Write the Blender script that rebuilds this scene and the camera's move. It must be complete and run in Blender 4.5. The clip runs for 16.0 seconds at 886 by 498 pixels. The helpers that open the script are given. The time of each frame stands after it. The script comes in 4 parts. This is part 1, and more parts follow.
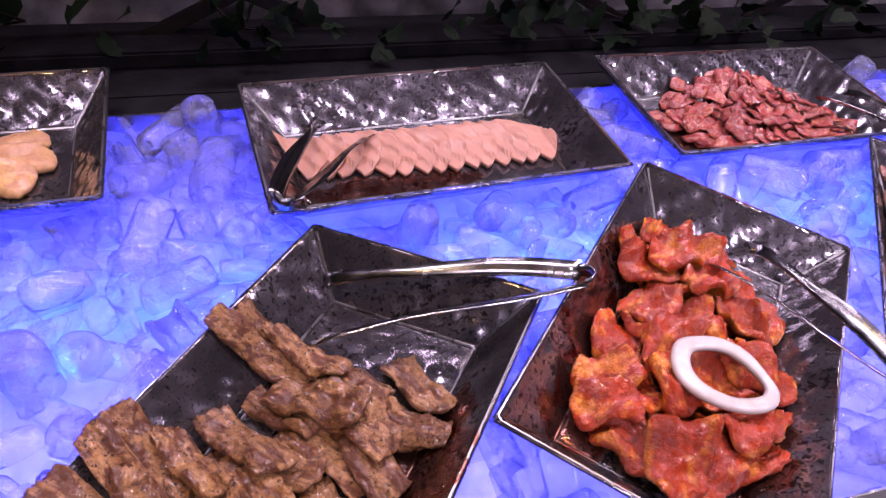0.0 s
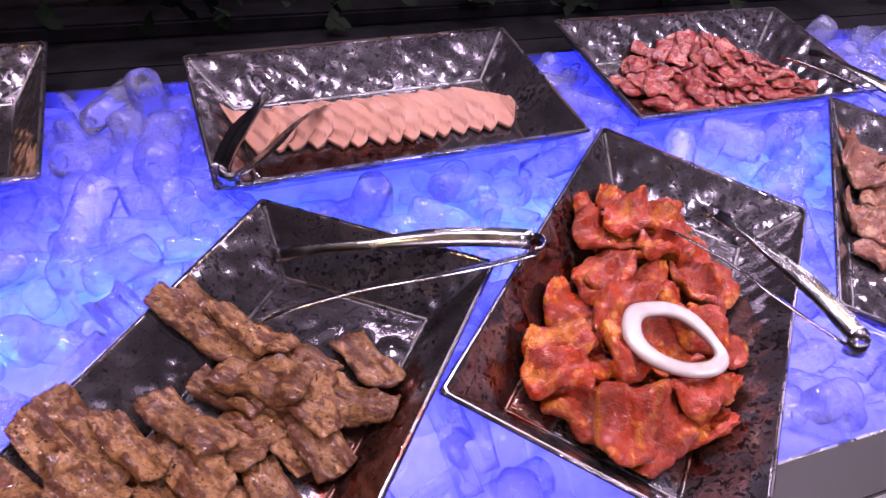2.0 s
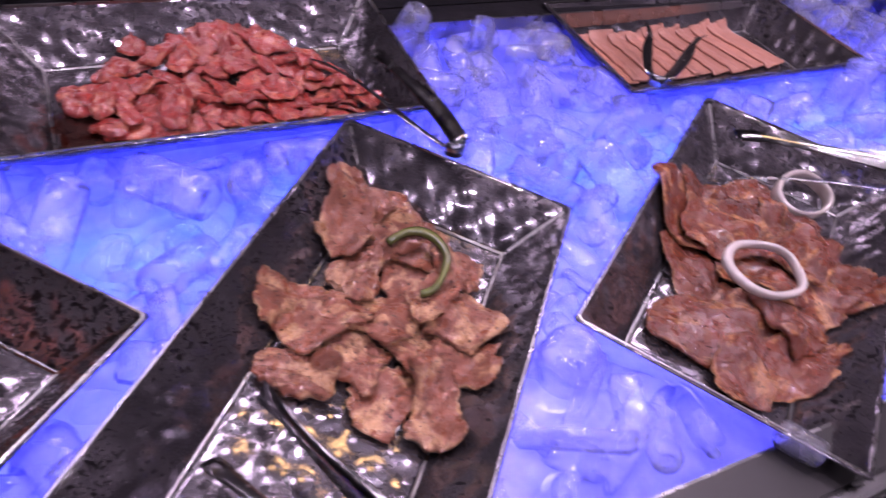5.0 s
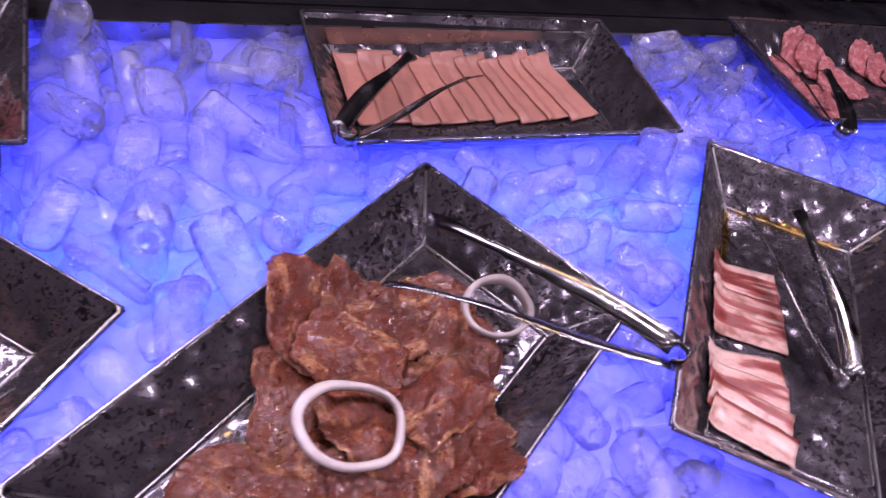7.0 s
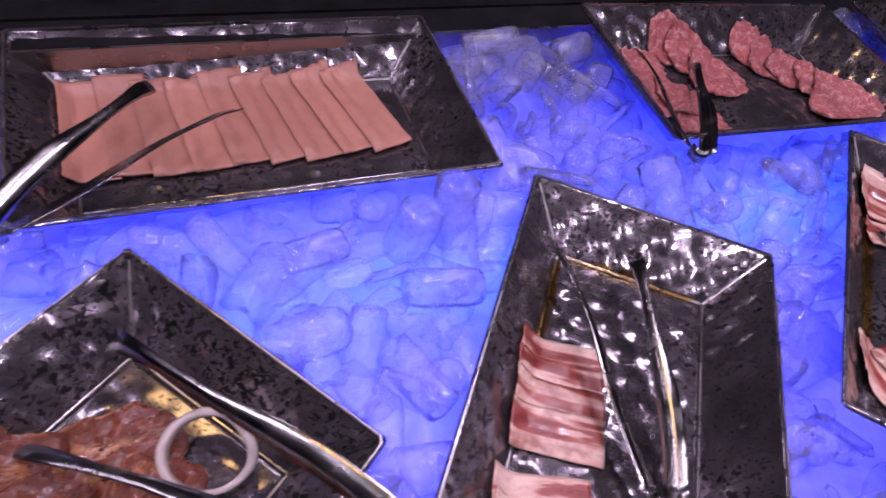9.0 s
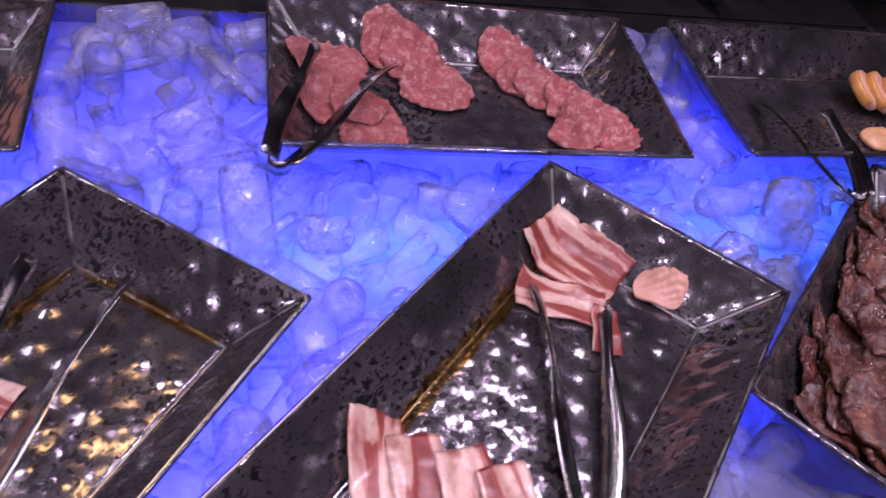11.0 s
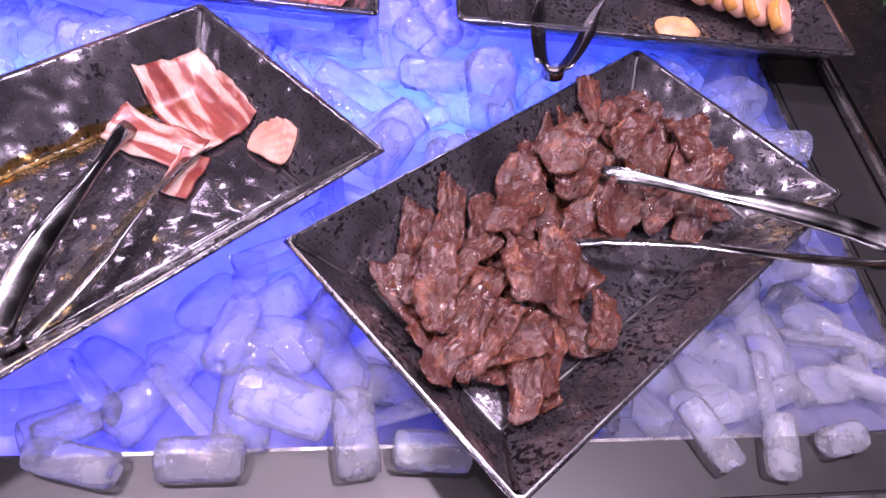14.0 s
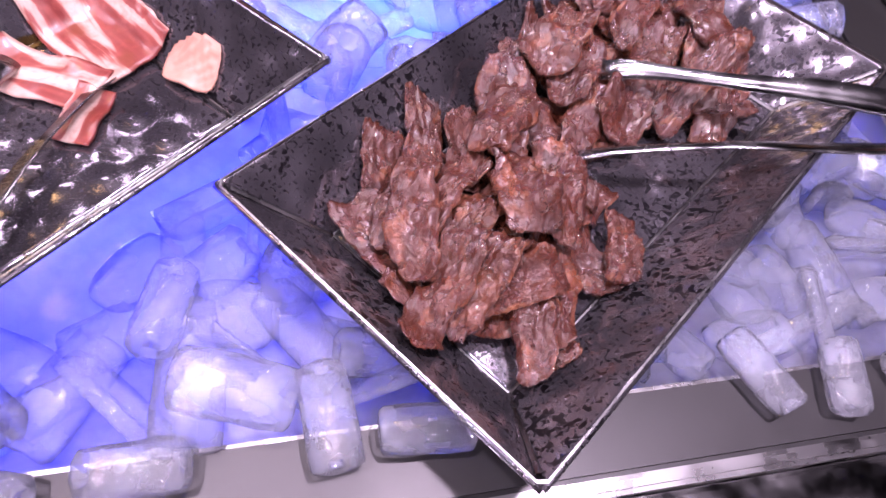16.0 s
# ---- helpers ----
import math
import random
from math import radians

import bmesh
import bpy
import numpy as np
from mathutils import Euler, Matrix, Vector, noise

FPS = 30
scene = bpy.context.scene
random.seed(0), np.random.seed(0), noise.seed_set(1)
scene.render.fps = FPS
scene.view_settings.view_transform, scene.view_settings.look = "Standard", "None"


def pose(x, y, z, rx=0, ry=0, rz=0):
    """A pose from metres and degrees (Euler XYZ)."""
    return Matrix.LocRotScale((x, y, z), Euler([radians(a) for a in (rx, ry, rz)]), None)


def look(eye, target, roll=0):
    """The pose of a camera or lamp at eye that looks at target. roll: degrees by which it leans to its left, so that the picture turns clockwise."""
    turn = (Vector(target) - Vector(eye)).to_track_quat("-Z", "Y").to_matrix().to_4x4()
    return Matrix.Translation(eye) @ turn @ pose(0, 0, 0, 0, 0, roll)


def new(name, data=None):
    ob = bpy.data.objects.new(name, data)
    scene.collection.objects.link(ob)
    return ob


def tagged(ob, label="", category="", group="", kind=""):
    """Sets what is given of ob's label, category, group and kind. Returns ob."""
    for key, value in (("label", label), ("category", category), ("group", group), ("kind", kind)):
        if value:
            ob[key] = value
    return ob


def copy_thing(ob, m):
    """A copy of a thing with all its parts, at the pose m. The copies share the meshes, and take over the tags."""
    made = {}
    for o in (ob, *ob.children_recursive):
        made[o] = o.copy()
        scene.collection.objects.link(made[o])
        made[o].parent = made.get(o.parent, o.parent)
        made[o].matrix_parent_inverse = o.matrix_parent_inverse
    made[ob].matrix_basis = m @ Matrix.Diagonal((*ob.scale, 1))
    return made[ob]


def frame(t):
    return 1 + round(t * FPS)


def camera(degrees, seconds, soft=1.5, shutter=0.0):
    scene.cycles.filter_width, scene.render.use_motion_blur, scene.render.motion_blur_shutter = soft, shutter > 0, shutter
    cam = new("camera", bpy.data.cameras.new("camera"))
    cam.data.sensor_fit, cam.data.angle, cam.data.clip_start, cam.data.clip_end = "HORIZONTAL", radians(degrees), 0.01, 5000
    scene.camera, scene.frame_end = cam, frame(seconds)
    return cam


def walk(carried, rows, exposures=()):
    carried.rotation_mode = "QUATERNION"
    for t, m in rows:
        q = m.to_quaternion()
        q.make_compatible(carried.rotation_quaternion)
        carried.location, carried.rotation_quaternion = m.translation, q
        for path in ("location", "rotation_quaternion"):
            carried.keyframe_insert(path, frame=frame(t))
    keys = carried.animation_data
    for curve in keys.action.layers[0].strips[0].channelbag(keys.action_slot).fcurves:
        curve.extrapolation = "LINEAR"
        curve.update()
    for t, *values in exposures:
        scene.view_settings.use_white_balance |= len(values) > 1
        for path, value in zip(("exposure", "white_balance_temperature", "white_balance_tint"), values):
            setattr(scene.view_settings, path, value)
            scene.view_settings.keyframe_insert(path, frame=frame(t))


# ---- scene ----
cam = camera(67.48, 16.0, soft=1.3, shutter=0.35)
PATH = [
    (0, pose(-0.2250, 0.1246, 0.4356, 49.02, -5.32, -16.67)),
    (0.5, pose(-0.2286, 0.1232, 0.4399, 48.41, -5.82, -16.70)),
    (1, pose(-0.2283, 0.1210, 0.4398, 47.96, -5.25, -17.08)),
    (1.5, pose(-0.2129, 0.1234, 0.4389, 47.24, -4.89, -17.60)),
    (2, pose(-0.1926, 0.1224, 0.4305, 46.82, -5.18, -18.79)),
    (2.5, pose(-0.1528, 0.1262, 0.4259, 46.67, -5.21, -22.24)),
    (3, pose(-0.0125, 0.1489, 0.4314, 48.86, -4.01, -27.11)),
    (3.5, pose(0.1445, 0.2187, 0.4158, 47.82, -4.64, -29.14)),
    (4, pose(0.2148, 0.2279, 0.4050, 46.61, -4.26, -24.51)),
    (4.5, pose(0.3437, 0.1939, 0.3931, 46.16, -6.19, -20.33)),
    (5, pose(0.4420, 0.1740, 0.3906, 45.25, -8.02, -23.59)),
    (5.2, pose(0.4834, 0.1559, 0.3691, 47.87, -6.14, -25.89)),
    (7.5, pose(0.9268, 0.2376, 0.4335, 40.05, -13.56, -16.25)),
    (8, pose(0.9665, 0.2288, 0.4150, 39.91, -13.54, -15.93)),
    (8.5, pose(1.0395, 0.2755, 0.4243, 38.65, -12.95, -18.13)),
    (9, pose(1.1151, 0.3423, 0.4293, 38.05, -12.92, -22.28)),
    (9.5, pose(1.2354, 0.3418, 0.4432, 36.85, -12.15, -20.78)),
    (10, pose(1.4169, 0.2652, 0.4196, 37.81, -12.31, -11.08)),
    (10.2, pose(1.4673, 0.2495, 0.4157, 37.71, -13.14, -12.43)),
    (12.3, pose(1.7990, 0.2950, 0.4700, 39.00, -9.28, -12.87)),
    (12.5, pose(1.8335, 0.2949, 0.4703, 37.00, -9.17, -13.08)),
    (13, pose(1.9595, 0.2489, 0.4477, 37.62, -12.37, -9.69)),
    (13.5, pose(2.0277, 0.1728, 0.4462, 35.25, -11.24, -6.52)),
    (14, pose(2.0342, 0.1481, 0.4269, 32.81, -9.20, -4.32)),
    (14.5, pose(2.0279, 0.1427, 0.4203, 32.33, -9.52, -4.27)),
    (15, pose(2.0337, 0.1517, 0.4023, 31.08, -7.80, -5.31)),
    (15.5, pose(2.0439, 0.1557, 0.3809, 31.09, -8.38, -7.61)),
    (16, pose(2.0571, 0.1930, 0.3390, 28.64, -7.41, -9.66)),
]
walk(cam, PATH, [(t, stops, 6150, 25) for t, stops in ((0, -0.12), (2, -0.14), (4, -0.5), (5.5, -0.65), (7.5, -0.85), (8.5, -1.0), (10, -1.05), (12.5, -0.42), (13.5, -0.1), (14.5, 0.17), (16, 0.24))])

# ---- light ----
world = bpy.data.worlds.new("world")
scene.world = world
world.use_nodes = True
world.node_tree.nodes["Background"].inputs[0].default_value = (0.30, 0.27, 0.36, 1)
world.node_tree.nodes["Background"].inputs[1].default_value = 0.05
scene.view_settings.exposure = 0.0


def lamp(name, place, target, power, colour, size, size_y=None, spread=180):
    data = bpy.data.lights.new(name, "AREA")
    data.energy, data.color, data.size = power, colour, size
    data.shape = "DISK"
    if size_y:
        data.shape, data.size_y = "RECTANGLE", size_y
    data.spread = radians(spread)
    ob = new(name, data)
    ob.matrix_world = look(place, target)
    return ob


CEILING = 1.75
WHITE, AMBER = (1.0, 0.83, 0.98), (1.0, 0.62, 0.22)
DOWNLIGHTS = [(x, -1.15) for x in (-0.9, 0.15, 1.2, 2.25, 3.3)] + [(x, 0.35) for x in (-0.75, 0.70, 1.55, 2.45)] + [(x, 1.28) for x in (-0.5, 0.1, 0.65, 1.25, 1.85, 2.4)] + [(x, 2.35) for x in (-0.8, 0.3, 1.4, 2.5)]
for k, (x, y) in enumerate(DOWNLIGHTS):
    size, power = {-1.15: (0.13, 17), 0.35: (0.10, 6), 1.28: (0.32, 10), 2.35: (0.30, 9)}[y]
    power *= {2.45: 1.5, 0.70: 1.25}.get(x, 1.0)
    lamp("downlight_lamp", (x, y, CEILING - 0.03), (x, y + 0.001, 0), power if k % 7 != 5 else power * 0.5, AMBER if k % 7 == 5 else WHITE, size, spread=80 if y == 0.35 else 160)
# blue LED strips on the bin floor under the ice, and the cyan row
for x, y, power, colour, length in ((0.40, 0.39, 11, (0.12, 0.11, 1.0), 2.7), (0.55, 0.51, 32, (0.035, 0.037, 1.0), 2.9), (0.70, 0.74, 18, (0.035, 0.037, 1.0), 3.2)):
    lamp("led_strip_lamp", (x, y, -0.15), (x, y + 0.001, 1), power, colour, length, 0.05)
lamp("led_row_lamp", (0.75, 0.63, -0.13), (0.75, 0.631, 1), 10, (0.03, 0.14, 1.0), 3.4, 0.02)


# ---- materials ----
class Nodes:
    """A small wrapper that adds nodes and links by socket name."""

    def __init__(self, name):
        self.mat = bpy.data.materials.new(name)
        self.mat.use_nodes = True
        self.tree = self.mat.node_tree
        self.bsdf = self.tree.nodes["Principled BSDF"]
        self.out = self.tree.nodes["Material Output"]

    def add(self, kind, **kw):
        n = self.tree.nodes.new(kind)
        for k, v in kw.items():
            if k in n.inputs:
                s = n.inputs[k]
            else:
                s = n.inputs[k.replace("_", " ")]
            if isinstance(v, bpy.types.NodeSocket):
                self.tree.links.new(v, s)
            else:
                s.default_value = v
        return n

    def link(self, a, b):
        self.tree.links.new(a, b)

    def coords(self, jitter=True):
        tc = self.tree.nodes.new("ShaderNodeTexCoord")
        if not jitter:
            return tc.outputs["Object"]
        info = self.tree.nodes.new("ShaderNodeObjectInfo")
        mul = self.tree.nodes.new("ShaderNodeMath")
        mul.operation = "MULTIPLY"
        mul.inputs[1].default_value = 7.3
        self.link(info.outputs["Random"], mul.inputs[0])
        add = self.tree.nodes.new("ShaderNodeVectorMath")
        add.operation = "ADD"
        self.link(tc.outputs["Object"], add.inputs[0])
        self.link(mul.outputs[0], add.inputs[1])
        return add.outputs[0]

    def noise(self, vec, scale, detail=4, rough=0.55, warp=0.0):
        n = self.add("ShaderNodeTexNoise", Vector=vec, Scale=scale, Detail=detail, Roughness=rough, Distortion=warp)
        return n.outputs["Fac"]

    def ramp(self, fac, stops):
        n = self.tree.nodes.new("ShaderNodeValToRGB")
        e = n.color_ramp.elements
        while len(e) < len(stops):
            e.new(0.5)
        for el, (p, c) in zip(e, stops):
            el.position = p
            el.color = (*c, 1) if len(c) == 3 else c
        self.link(fac, n.inputs[0])
        return n.outputs["Color"]

    def gray(self, fac, a, b, lo, hi):
        n = self.add("ShaderNodeMapRange", Value=fac)
        n.inputs["From Min"].default_value, n.inputs["From Max"].default_value = a, b
        n.inputs["To Min"].default_value, n.inputs["To Max"].default_value = lo, hi
        return n.outputs[0]

    def mix(self, fac, a, b, mode="MIX"):
        n = self.tree.nodes.new("ShaderNodeMix")
        n.data_type, n.blend_type = "RGBA", mode
        for v, s in ((fac, n.inputs[0]), (a, n.inputs[6]), (b, n.inputs[7])):
            if isinstance(v, bpy.types.NodeSocket):
                self.link(v, s)
            else:
                s.default_value = v if isinstance(v, float) else (*v, 1)
        return n.outputs[2]

    def bump(self, height, strength, distance=0.002):
        n = self.add("ShaderNodeBump", Height=height, Strength=strength, Distance=distance)
        return n.outputs[0]

    def set(self, **kw):
        for k, v in kw.items():
            s = self.bsdf.inputs[k.replace("_", " ")]
            if isinstance(v, bpy.types.NodeSocket):
                self.link(v, s)
            else:
                s.default_value = v if not isinstance(v, tuple) or len(v) == 4 else (*v, 1)
        return self.mat


def tray_material():
    """Silvery lacquered hammered look: dull sheen under a clear coat, with black pits and specks."""
    m = Nodes("hammered_pewter")
    v = m.coords()
    big = m.noise(v, 11, 3)
    mid, fine = m.noise(v, 170, 4, 0.65, 0.4), m.noise(v, 420, 2)
    cut = m.gray(big, 0.38, 0.62, 0.10, -0.04)
    sm = m.add("ShaderNodeMath", Value=mid)
    sm.operation = "SUBTRACT"
    m.link(cut, sm.inputs[1])
    specks = m.gray(sm.outputs[0], 0.55, 0.58, 0.0, 0.95)
    dots = m.gray(fine, 0.60, 0.63, 0.0, 0.8)
    both = m.add("ShaderNodeMath", Value=specks)
    both.operation = "MAXIMUM"
    m.link(dots, both.inputs[1])
    sheen = m.mix(m.gray(big, 0.35, 0.65, 0, 1), (0.10, 0.092, 0.103), (0.26, 0.238, 0.262))
    col = m.mix(both.outputs[0], sheen, (0.010, 0.009, 0.011))
    rough = m.gray(m.noise(v, 60, 4), 0.3, 0.7, 0.12, 0.22)
    dull = m.add("ShaderNodeMath", Value=both.outputs[0])
    dull.operation = "MULTIPLY_ADD"
    dull.inputs[1].default_value = 0.2
    m.link(rough, dull.inputs[2])
    nrm = m.bump(m.noise(v, 90, 2), 0.07, 0.002)
    return m.set(Base_Color=col, Metallic=0.85, Roughness=dull.outputs[0], Normal=nrm, Coat_Weight=0.55, Coat_Roughness=0.09, Coat_Normal=m.bump(m.noise(v, 110, 2), 0.05, 0.002))


def steel_material(name, col=0.55, rough=0.22, vary=0.10, metal=1.0):
    m = Nodes(name)
    v = m.coords()
    r = m.gray(m.noise(v, 40, 4), 0.3, 0.7, rough - vary * 0.8, rough + vary * 1.2)
    return m.set(Base_Color=(col, col * 0.98, col * 0.97, 1), Metallic=metal, Roughness=r, Normal=m.bump(m.noise(v, 160, 2), 0.03))


def ice_material(name, clear, milk):
    """Wet ice: see-through, with a milky body that passes light on, and a glossy skin."""
    m = Nodes(name)
    v = m.coords()
    cloud = m.noise(v, 50, 4, 0.5)
    # cloudy ice scatters inside, so its body shades softer than its skin
    geo = m.tree.nodes.new("ShaderNodeNewGeometry")
    soft = m.add("ShaderNodeMix", Factor=0.58)
    soft.data_type = "VECTOR"
    m.link(geo.outputs["Normal"], soft.inputs[4])
    soft.inputs[5].default_value = (0, 0, 1)
    norm = m.tree.nodes.new("ShaderNodeVectorMath")
    norm.operation = "NORMALIZE"
    m.link(soft.outputs[1], norm.inputs[0])
    trans = m.add("ShaderNodeBsdfTranslucent", Color=(0.90, 0.92, 0.98, 1), Normal=norm.outputs[0])
    diff = m.add("ShaderNodeBsdfDiffuse", Color=(0.82, 0.85, 0.96, 1), Normal=norm.outputs[0])
    body = m.add("ShaderNodeMixShader", Fac=milk)
    m.link(trans.outputs[0], body.inputs[1])
    m.link(diff.outputs[0], body.inputs[2])
    nrm = m.bump(m.noise(v, 110, 3, 0.6), 0.9, 0.004)
    see = m.add("ShaderNodeBsdfTransparent", Color=(0.98, 0.983, 1.0, 1))
    shell = m.add("ShaderNodeMixShader", Fac=m.gray(cloud, 0.35, 0.65, 1 - clear - 0.06, 1 - clear + 0.07))
    m.link(see.outputs[0], shell.inputs[1])
    m.link(body.outputs[0], shell.inputs[2])
    gl = m.add("ShaderNodeBsdfGlossy", Roughness=0.03, Normal=nrm)
    fres = m.add("ShaderNodeFresnel", IOR=1.19)
    skin = m.add("ShaderNodeMath", Value=fres.outputs[0])
    skin.operation = "MAXIMUM"
    skin.inputs[1].default_value = 0.10
    top = m.add("ShaderNodeMixShader", Fac=skin.outputs[0])
    m.link(shell.outputs[0], top.inputs[1])
    m.link(gl.outputs[0], top.inputs[2])
    m.link(top.outputs[0], m.out.inputs[0])
    return m.mat


def stone_material(name, dark, light, scale, rough, specks=False, shine=0.5):
    m = Nodes(name)
    v = m.coords()
    c = m.ramp(m.noise(v, scale, 6, 0.6), [(0.3, dark), (0.75, light)])
    if specks:
        c = m.mix(m.gray(m.noise(v, scale * 22, 2), 0.70, 0.74, 0, 1), c, (0.22, 0.21, 0.20))
    return m.set(Base_Color=c, Roughness=rough, Specular_IOR_Level=shine, Normal=m.bump(m.noise(v, scale * 4, 5), 0.3, 0.004))


TRAY = tray_material()
STEEL = steel_material("brushed_steel", 0.50, 0.25)
TONG = steel_material("tong_steel", 0.30, 0.18)
RIM = steel_material("bare_rim", 0.32, 0.28)
ICE = ice_material("ice", 0.74, 0.26)
ICE_BED = ice_material("ice_bed", 0.50, 0.15)
FRONT = steel_material("polished_front", 0.55, 0.14)
STEEL2 = steel_material("bin_rim_steel", 0.050, 0.42, 0.03, 0.8)
GRANITE = stone_material("black_granite", (0.004, 0.004, 0.0045), (0.014, 0.013, 0.012), 30, 0.15, True, shine=0.25)
DARK = stone_material("dark_shelf", (0.004, 0.004, 0.005), (0.012, 0.011, 0.014), 20, 0.75, shine=0.08)
WALL = stone_material("grey_stone", (0.05, 0.046, 0.05), (0.17, 0.155, 0.17), 14, 0.8, shine=0.1)
PLASTER = stone_material("dark_plaster", (0.022, 0.020, 0.022), (0.045, 0.042, 0.042), 3, 0.9)
TIMBER = stone_material("dark_timber", (0.006, 0.005, 0.005), (0.018, 0.013, 0.012), 25, 0.6, shine=0.1)

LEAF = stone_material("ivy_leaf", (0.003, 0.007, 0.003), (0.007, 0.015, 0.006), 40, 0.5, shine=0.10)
TURF = stone_material("turf_green", (0.012, 0.040, 0.010), (0.04, 0.11, 0.03), 60, 0.6)
POST = stone_material("brown_timber", (0.16, 0.075, 0.03), (0.30, 0.16, 0.07), 30, 0.55)


# ---- mesh helpers ----
def mesh_of(name, bm, material, smooth=True):
    me = bpy.data.meshes.new(name)
    bm.normal_update()
    bm.to_mesh(me)
    bm.free()
    me.materials.append(material)
    if smooth:
        me.shade_smooth()
    return me


def part(name, bm, material, parent=None, label="", smooth=True):
    ob = new(name, mesh_of(name, bm, material, smooth))
    ob.parent = parent
    if label:
        tagged(ob, label)
    return ob


def box(bm, x0, x1, y0, y1, z0, z1, bevel=0.0):
    r = bmesh.ops.create_cube(bm, size=1.0, matrix=Matrix.LocRotScale(((x0 + x1) / 2, (y0 + y1) / 2, (z0 + z1) / 2), None, (x1 - x0, y1 - y0, z1 - z0)))
    if bevel:
        edges = {e for v in r["verts"] for e in v.link_edges}
        bmesh.ops.bevel(bm, geom=list(edges), offset=bevel, segments=2, affect="EDGES")
    return bm


def block(name, dims, material, parent=None, label="", bevel=0.0):
    return part(name, box(bmesh.new(), *dims, bevel), material, parent, label, False)


def sheet(bm, pts, faces):
    vs = [bm.verts.new(p) for p in pts]
    for f in faces:
        bm.faces.new([vs[i] for i in f])
    return bm


def grid_faces(nx, ny, base=0, flip=False):
    out = []
    for j in range(ny - 1):
        for i in range(nx - 1):
            a = base + j * nx + i
            q = (a, a + 1, a + nx + 1, a + nx)
            out.append(q[::-1] if flip else q)
    return out


# ---- setting ----
X0, X1, Y0, Y1 = -1.15, 2.53, 0.286, 0.95
FLOOR = -0.95
tagged(block("floor", (-5, 6, -4, 5, FLOOR - 0.1, FLOOR), PLASTER), "dark plain restaurant floor", kind="structure")
tagged(block("ceiling", (-5, 6, -4, 5, CEILING, CEILING + 0.1), PLASTER), "dark plain ceiling over the buffet", kind="structure")
for nm, d in (("wall_north", (-5, 6, 5, 5.1, FLOOR, CEILING)), ("wall_south", (-5, 6, -4.1, -4, FLOOR, CEILING)),
              ("wall_east", (6, 6.1, -4, 5, FLOOR, CEILING)), ("wall_west", (-5.1, -5, -4, 5, FLOOR, CEILING))):
    tagged(block(nm, d, PLASTER), "dark plastered wall of the dining room", kind="structure")


def downlight(x, y):
    root = new("downlight")
    root.location = (x, y, CEILING)
    bm = bmesh.new()
    n = 20
    prof = [(0.055, 0.0), (0.075, 0.0), (0.075, -0.012), (0.055, -0.02), (0.05, -0.006)]
    pts = [(r * math.cos(a), r * math.sin(a), z) for r, z in prof for a in [2 * math.pi * k / n for k in range(n)]]
    sheet(bm, pts, [(j * n + k, j * n + (k + 1) % n, (j + 1) * n + (k + 1) % n, (j + 1) * n + k) for j in range(len(prof) - 1) for k in range(n)])
    part("ring", bm, STEEL, root)
    return tagged(root, "round recessed ceiling downlight with steel ring", "downlight", "ceiling downlights")


for x, y in DOWNLIGHTS:
    downlight(x, y)

# counter: granite top round the bin, cladding, steel bin with rims
counter = tagged(new("counter"), "black speckled granite buffet counter with a sunken steel ice bin", "counter", kind="structure")
counter.location = (0, 0, 0)
block("front_slab", (-1.4, 3.2, -0.02, 0.224, -0.10, -0.062), FRONT, counter, "polished mottled front ledge", 0.004)
block("side_slab", (2.612, 3.2, 0.234, 1.1, -0.075, -0.03), GRANITE, counter, bevel=0.004)
block("back_slab", (-1.4, 3.2, 1.0, 1.35, -0.06, -0.03), DARK, counter, bevel=0.004)
block("cladding", (-1.4, 3.2, 0.03, 0.06, FLOOR, -0.10), TIMBER, counter)
block("back_cladding", (-1.4, 3.2, 1.32, 1.35, FLOOR, -0.061), TIMBER, counter)
block("end_panel", (-1.4, -1.37, 0.061, 1.319, FLOOR, -0.101), TIMBER, counter)
block("end_panel", (3.17, 3.2, 0.061, 1.319, FLOOR, -0.101), TIMBER, counter)
block("left_slab", (-1.4, X0 - 0.052, 0.226, 0.999, -0.075, -0.03), GRANITE, counter, bevel=0.004)
bin_ = tagged(new("ice_bin"), "long stainless steel ice bin with blue light under the ice", "ice bin", kind="structure")
block("front_rim", (X0 - 0.05, 2.61, 0.236, Y0, -0.075, -0.052), STEEL2, bin_, bevel=0.003)
block("front_lip", (X0 - 0.05, 2.61, 0.225, 0.2355, -0.08, -0.046), RIM, bin_, "polished steel edge", 0.003)
block("front_liner", (X0, X1, Y0 - 0.004, Y0, -0.22, -0.054), STEEL, bin_)
block("side_rim", (X1, 2.61, Y0 + 0.001, 0.999, -0.06, -0.035), STEEL2, bin_, bevel=0.003)
block("side_lip", (2.592, 2.602, Y0 + 0.001, 0.999, -0.034, -0.022), RIM, bin_, "polished steel edge", 0.003)
block("side_liner", (X1 - 0.004, X1, Y0, Y1, -0.22, -0.04), STEEL, bin_)
block("back_rim", (X0 - 0.05, 2.61, Y1, 0.999, -0.05, -0.028), DARK, bin_, bevel=0.003)
block("back_lip", (X0 - 0.05, X1, Y1 - 0.004, Y1 - 0.0005, -0.05, -0.026), RIM, bin_, "bright steel edge")
block("back_liner", (X0, X1, Y1, Y1 + 0.004, -0.22, -0.051), STEEL, bin_)
block("bin_floor", (X0, X1, Y0, Y1, -0.225, -0.22), STEEL, bin_)

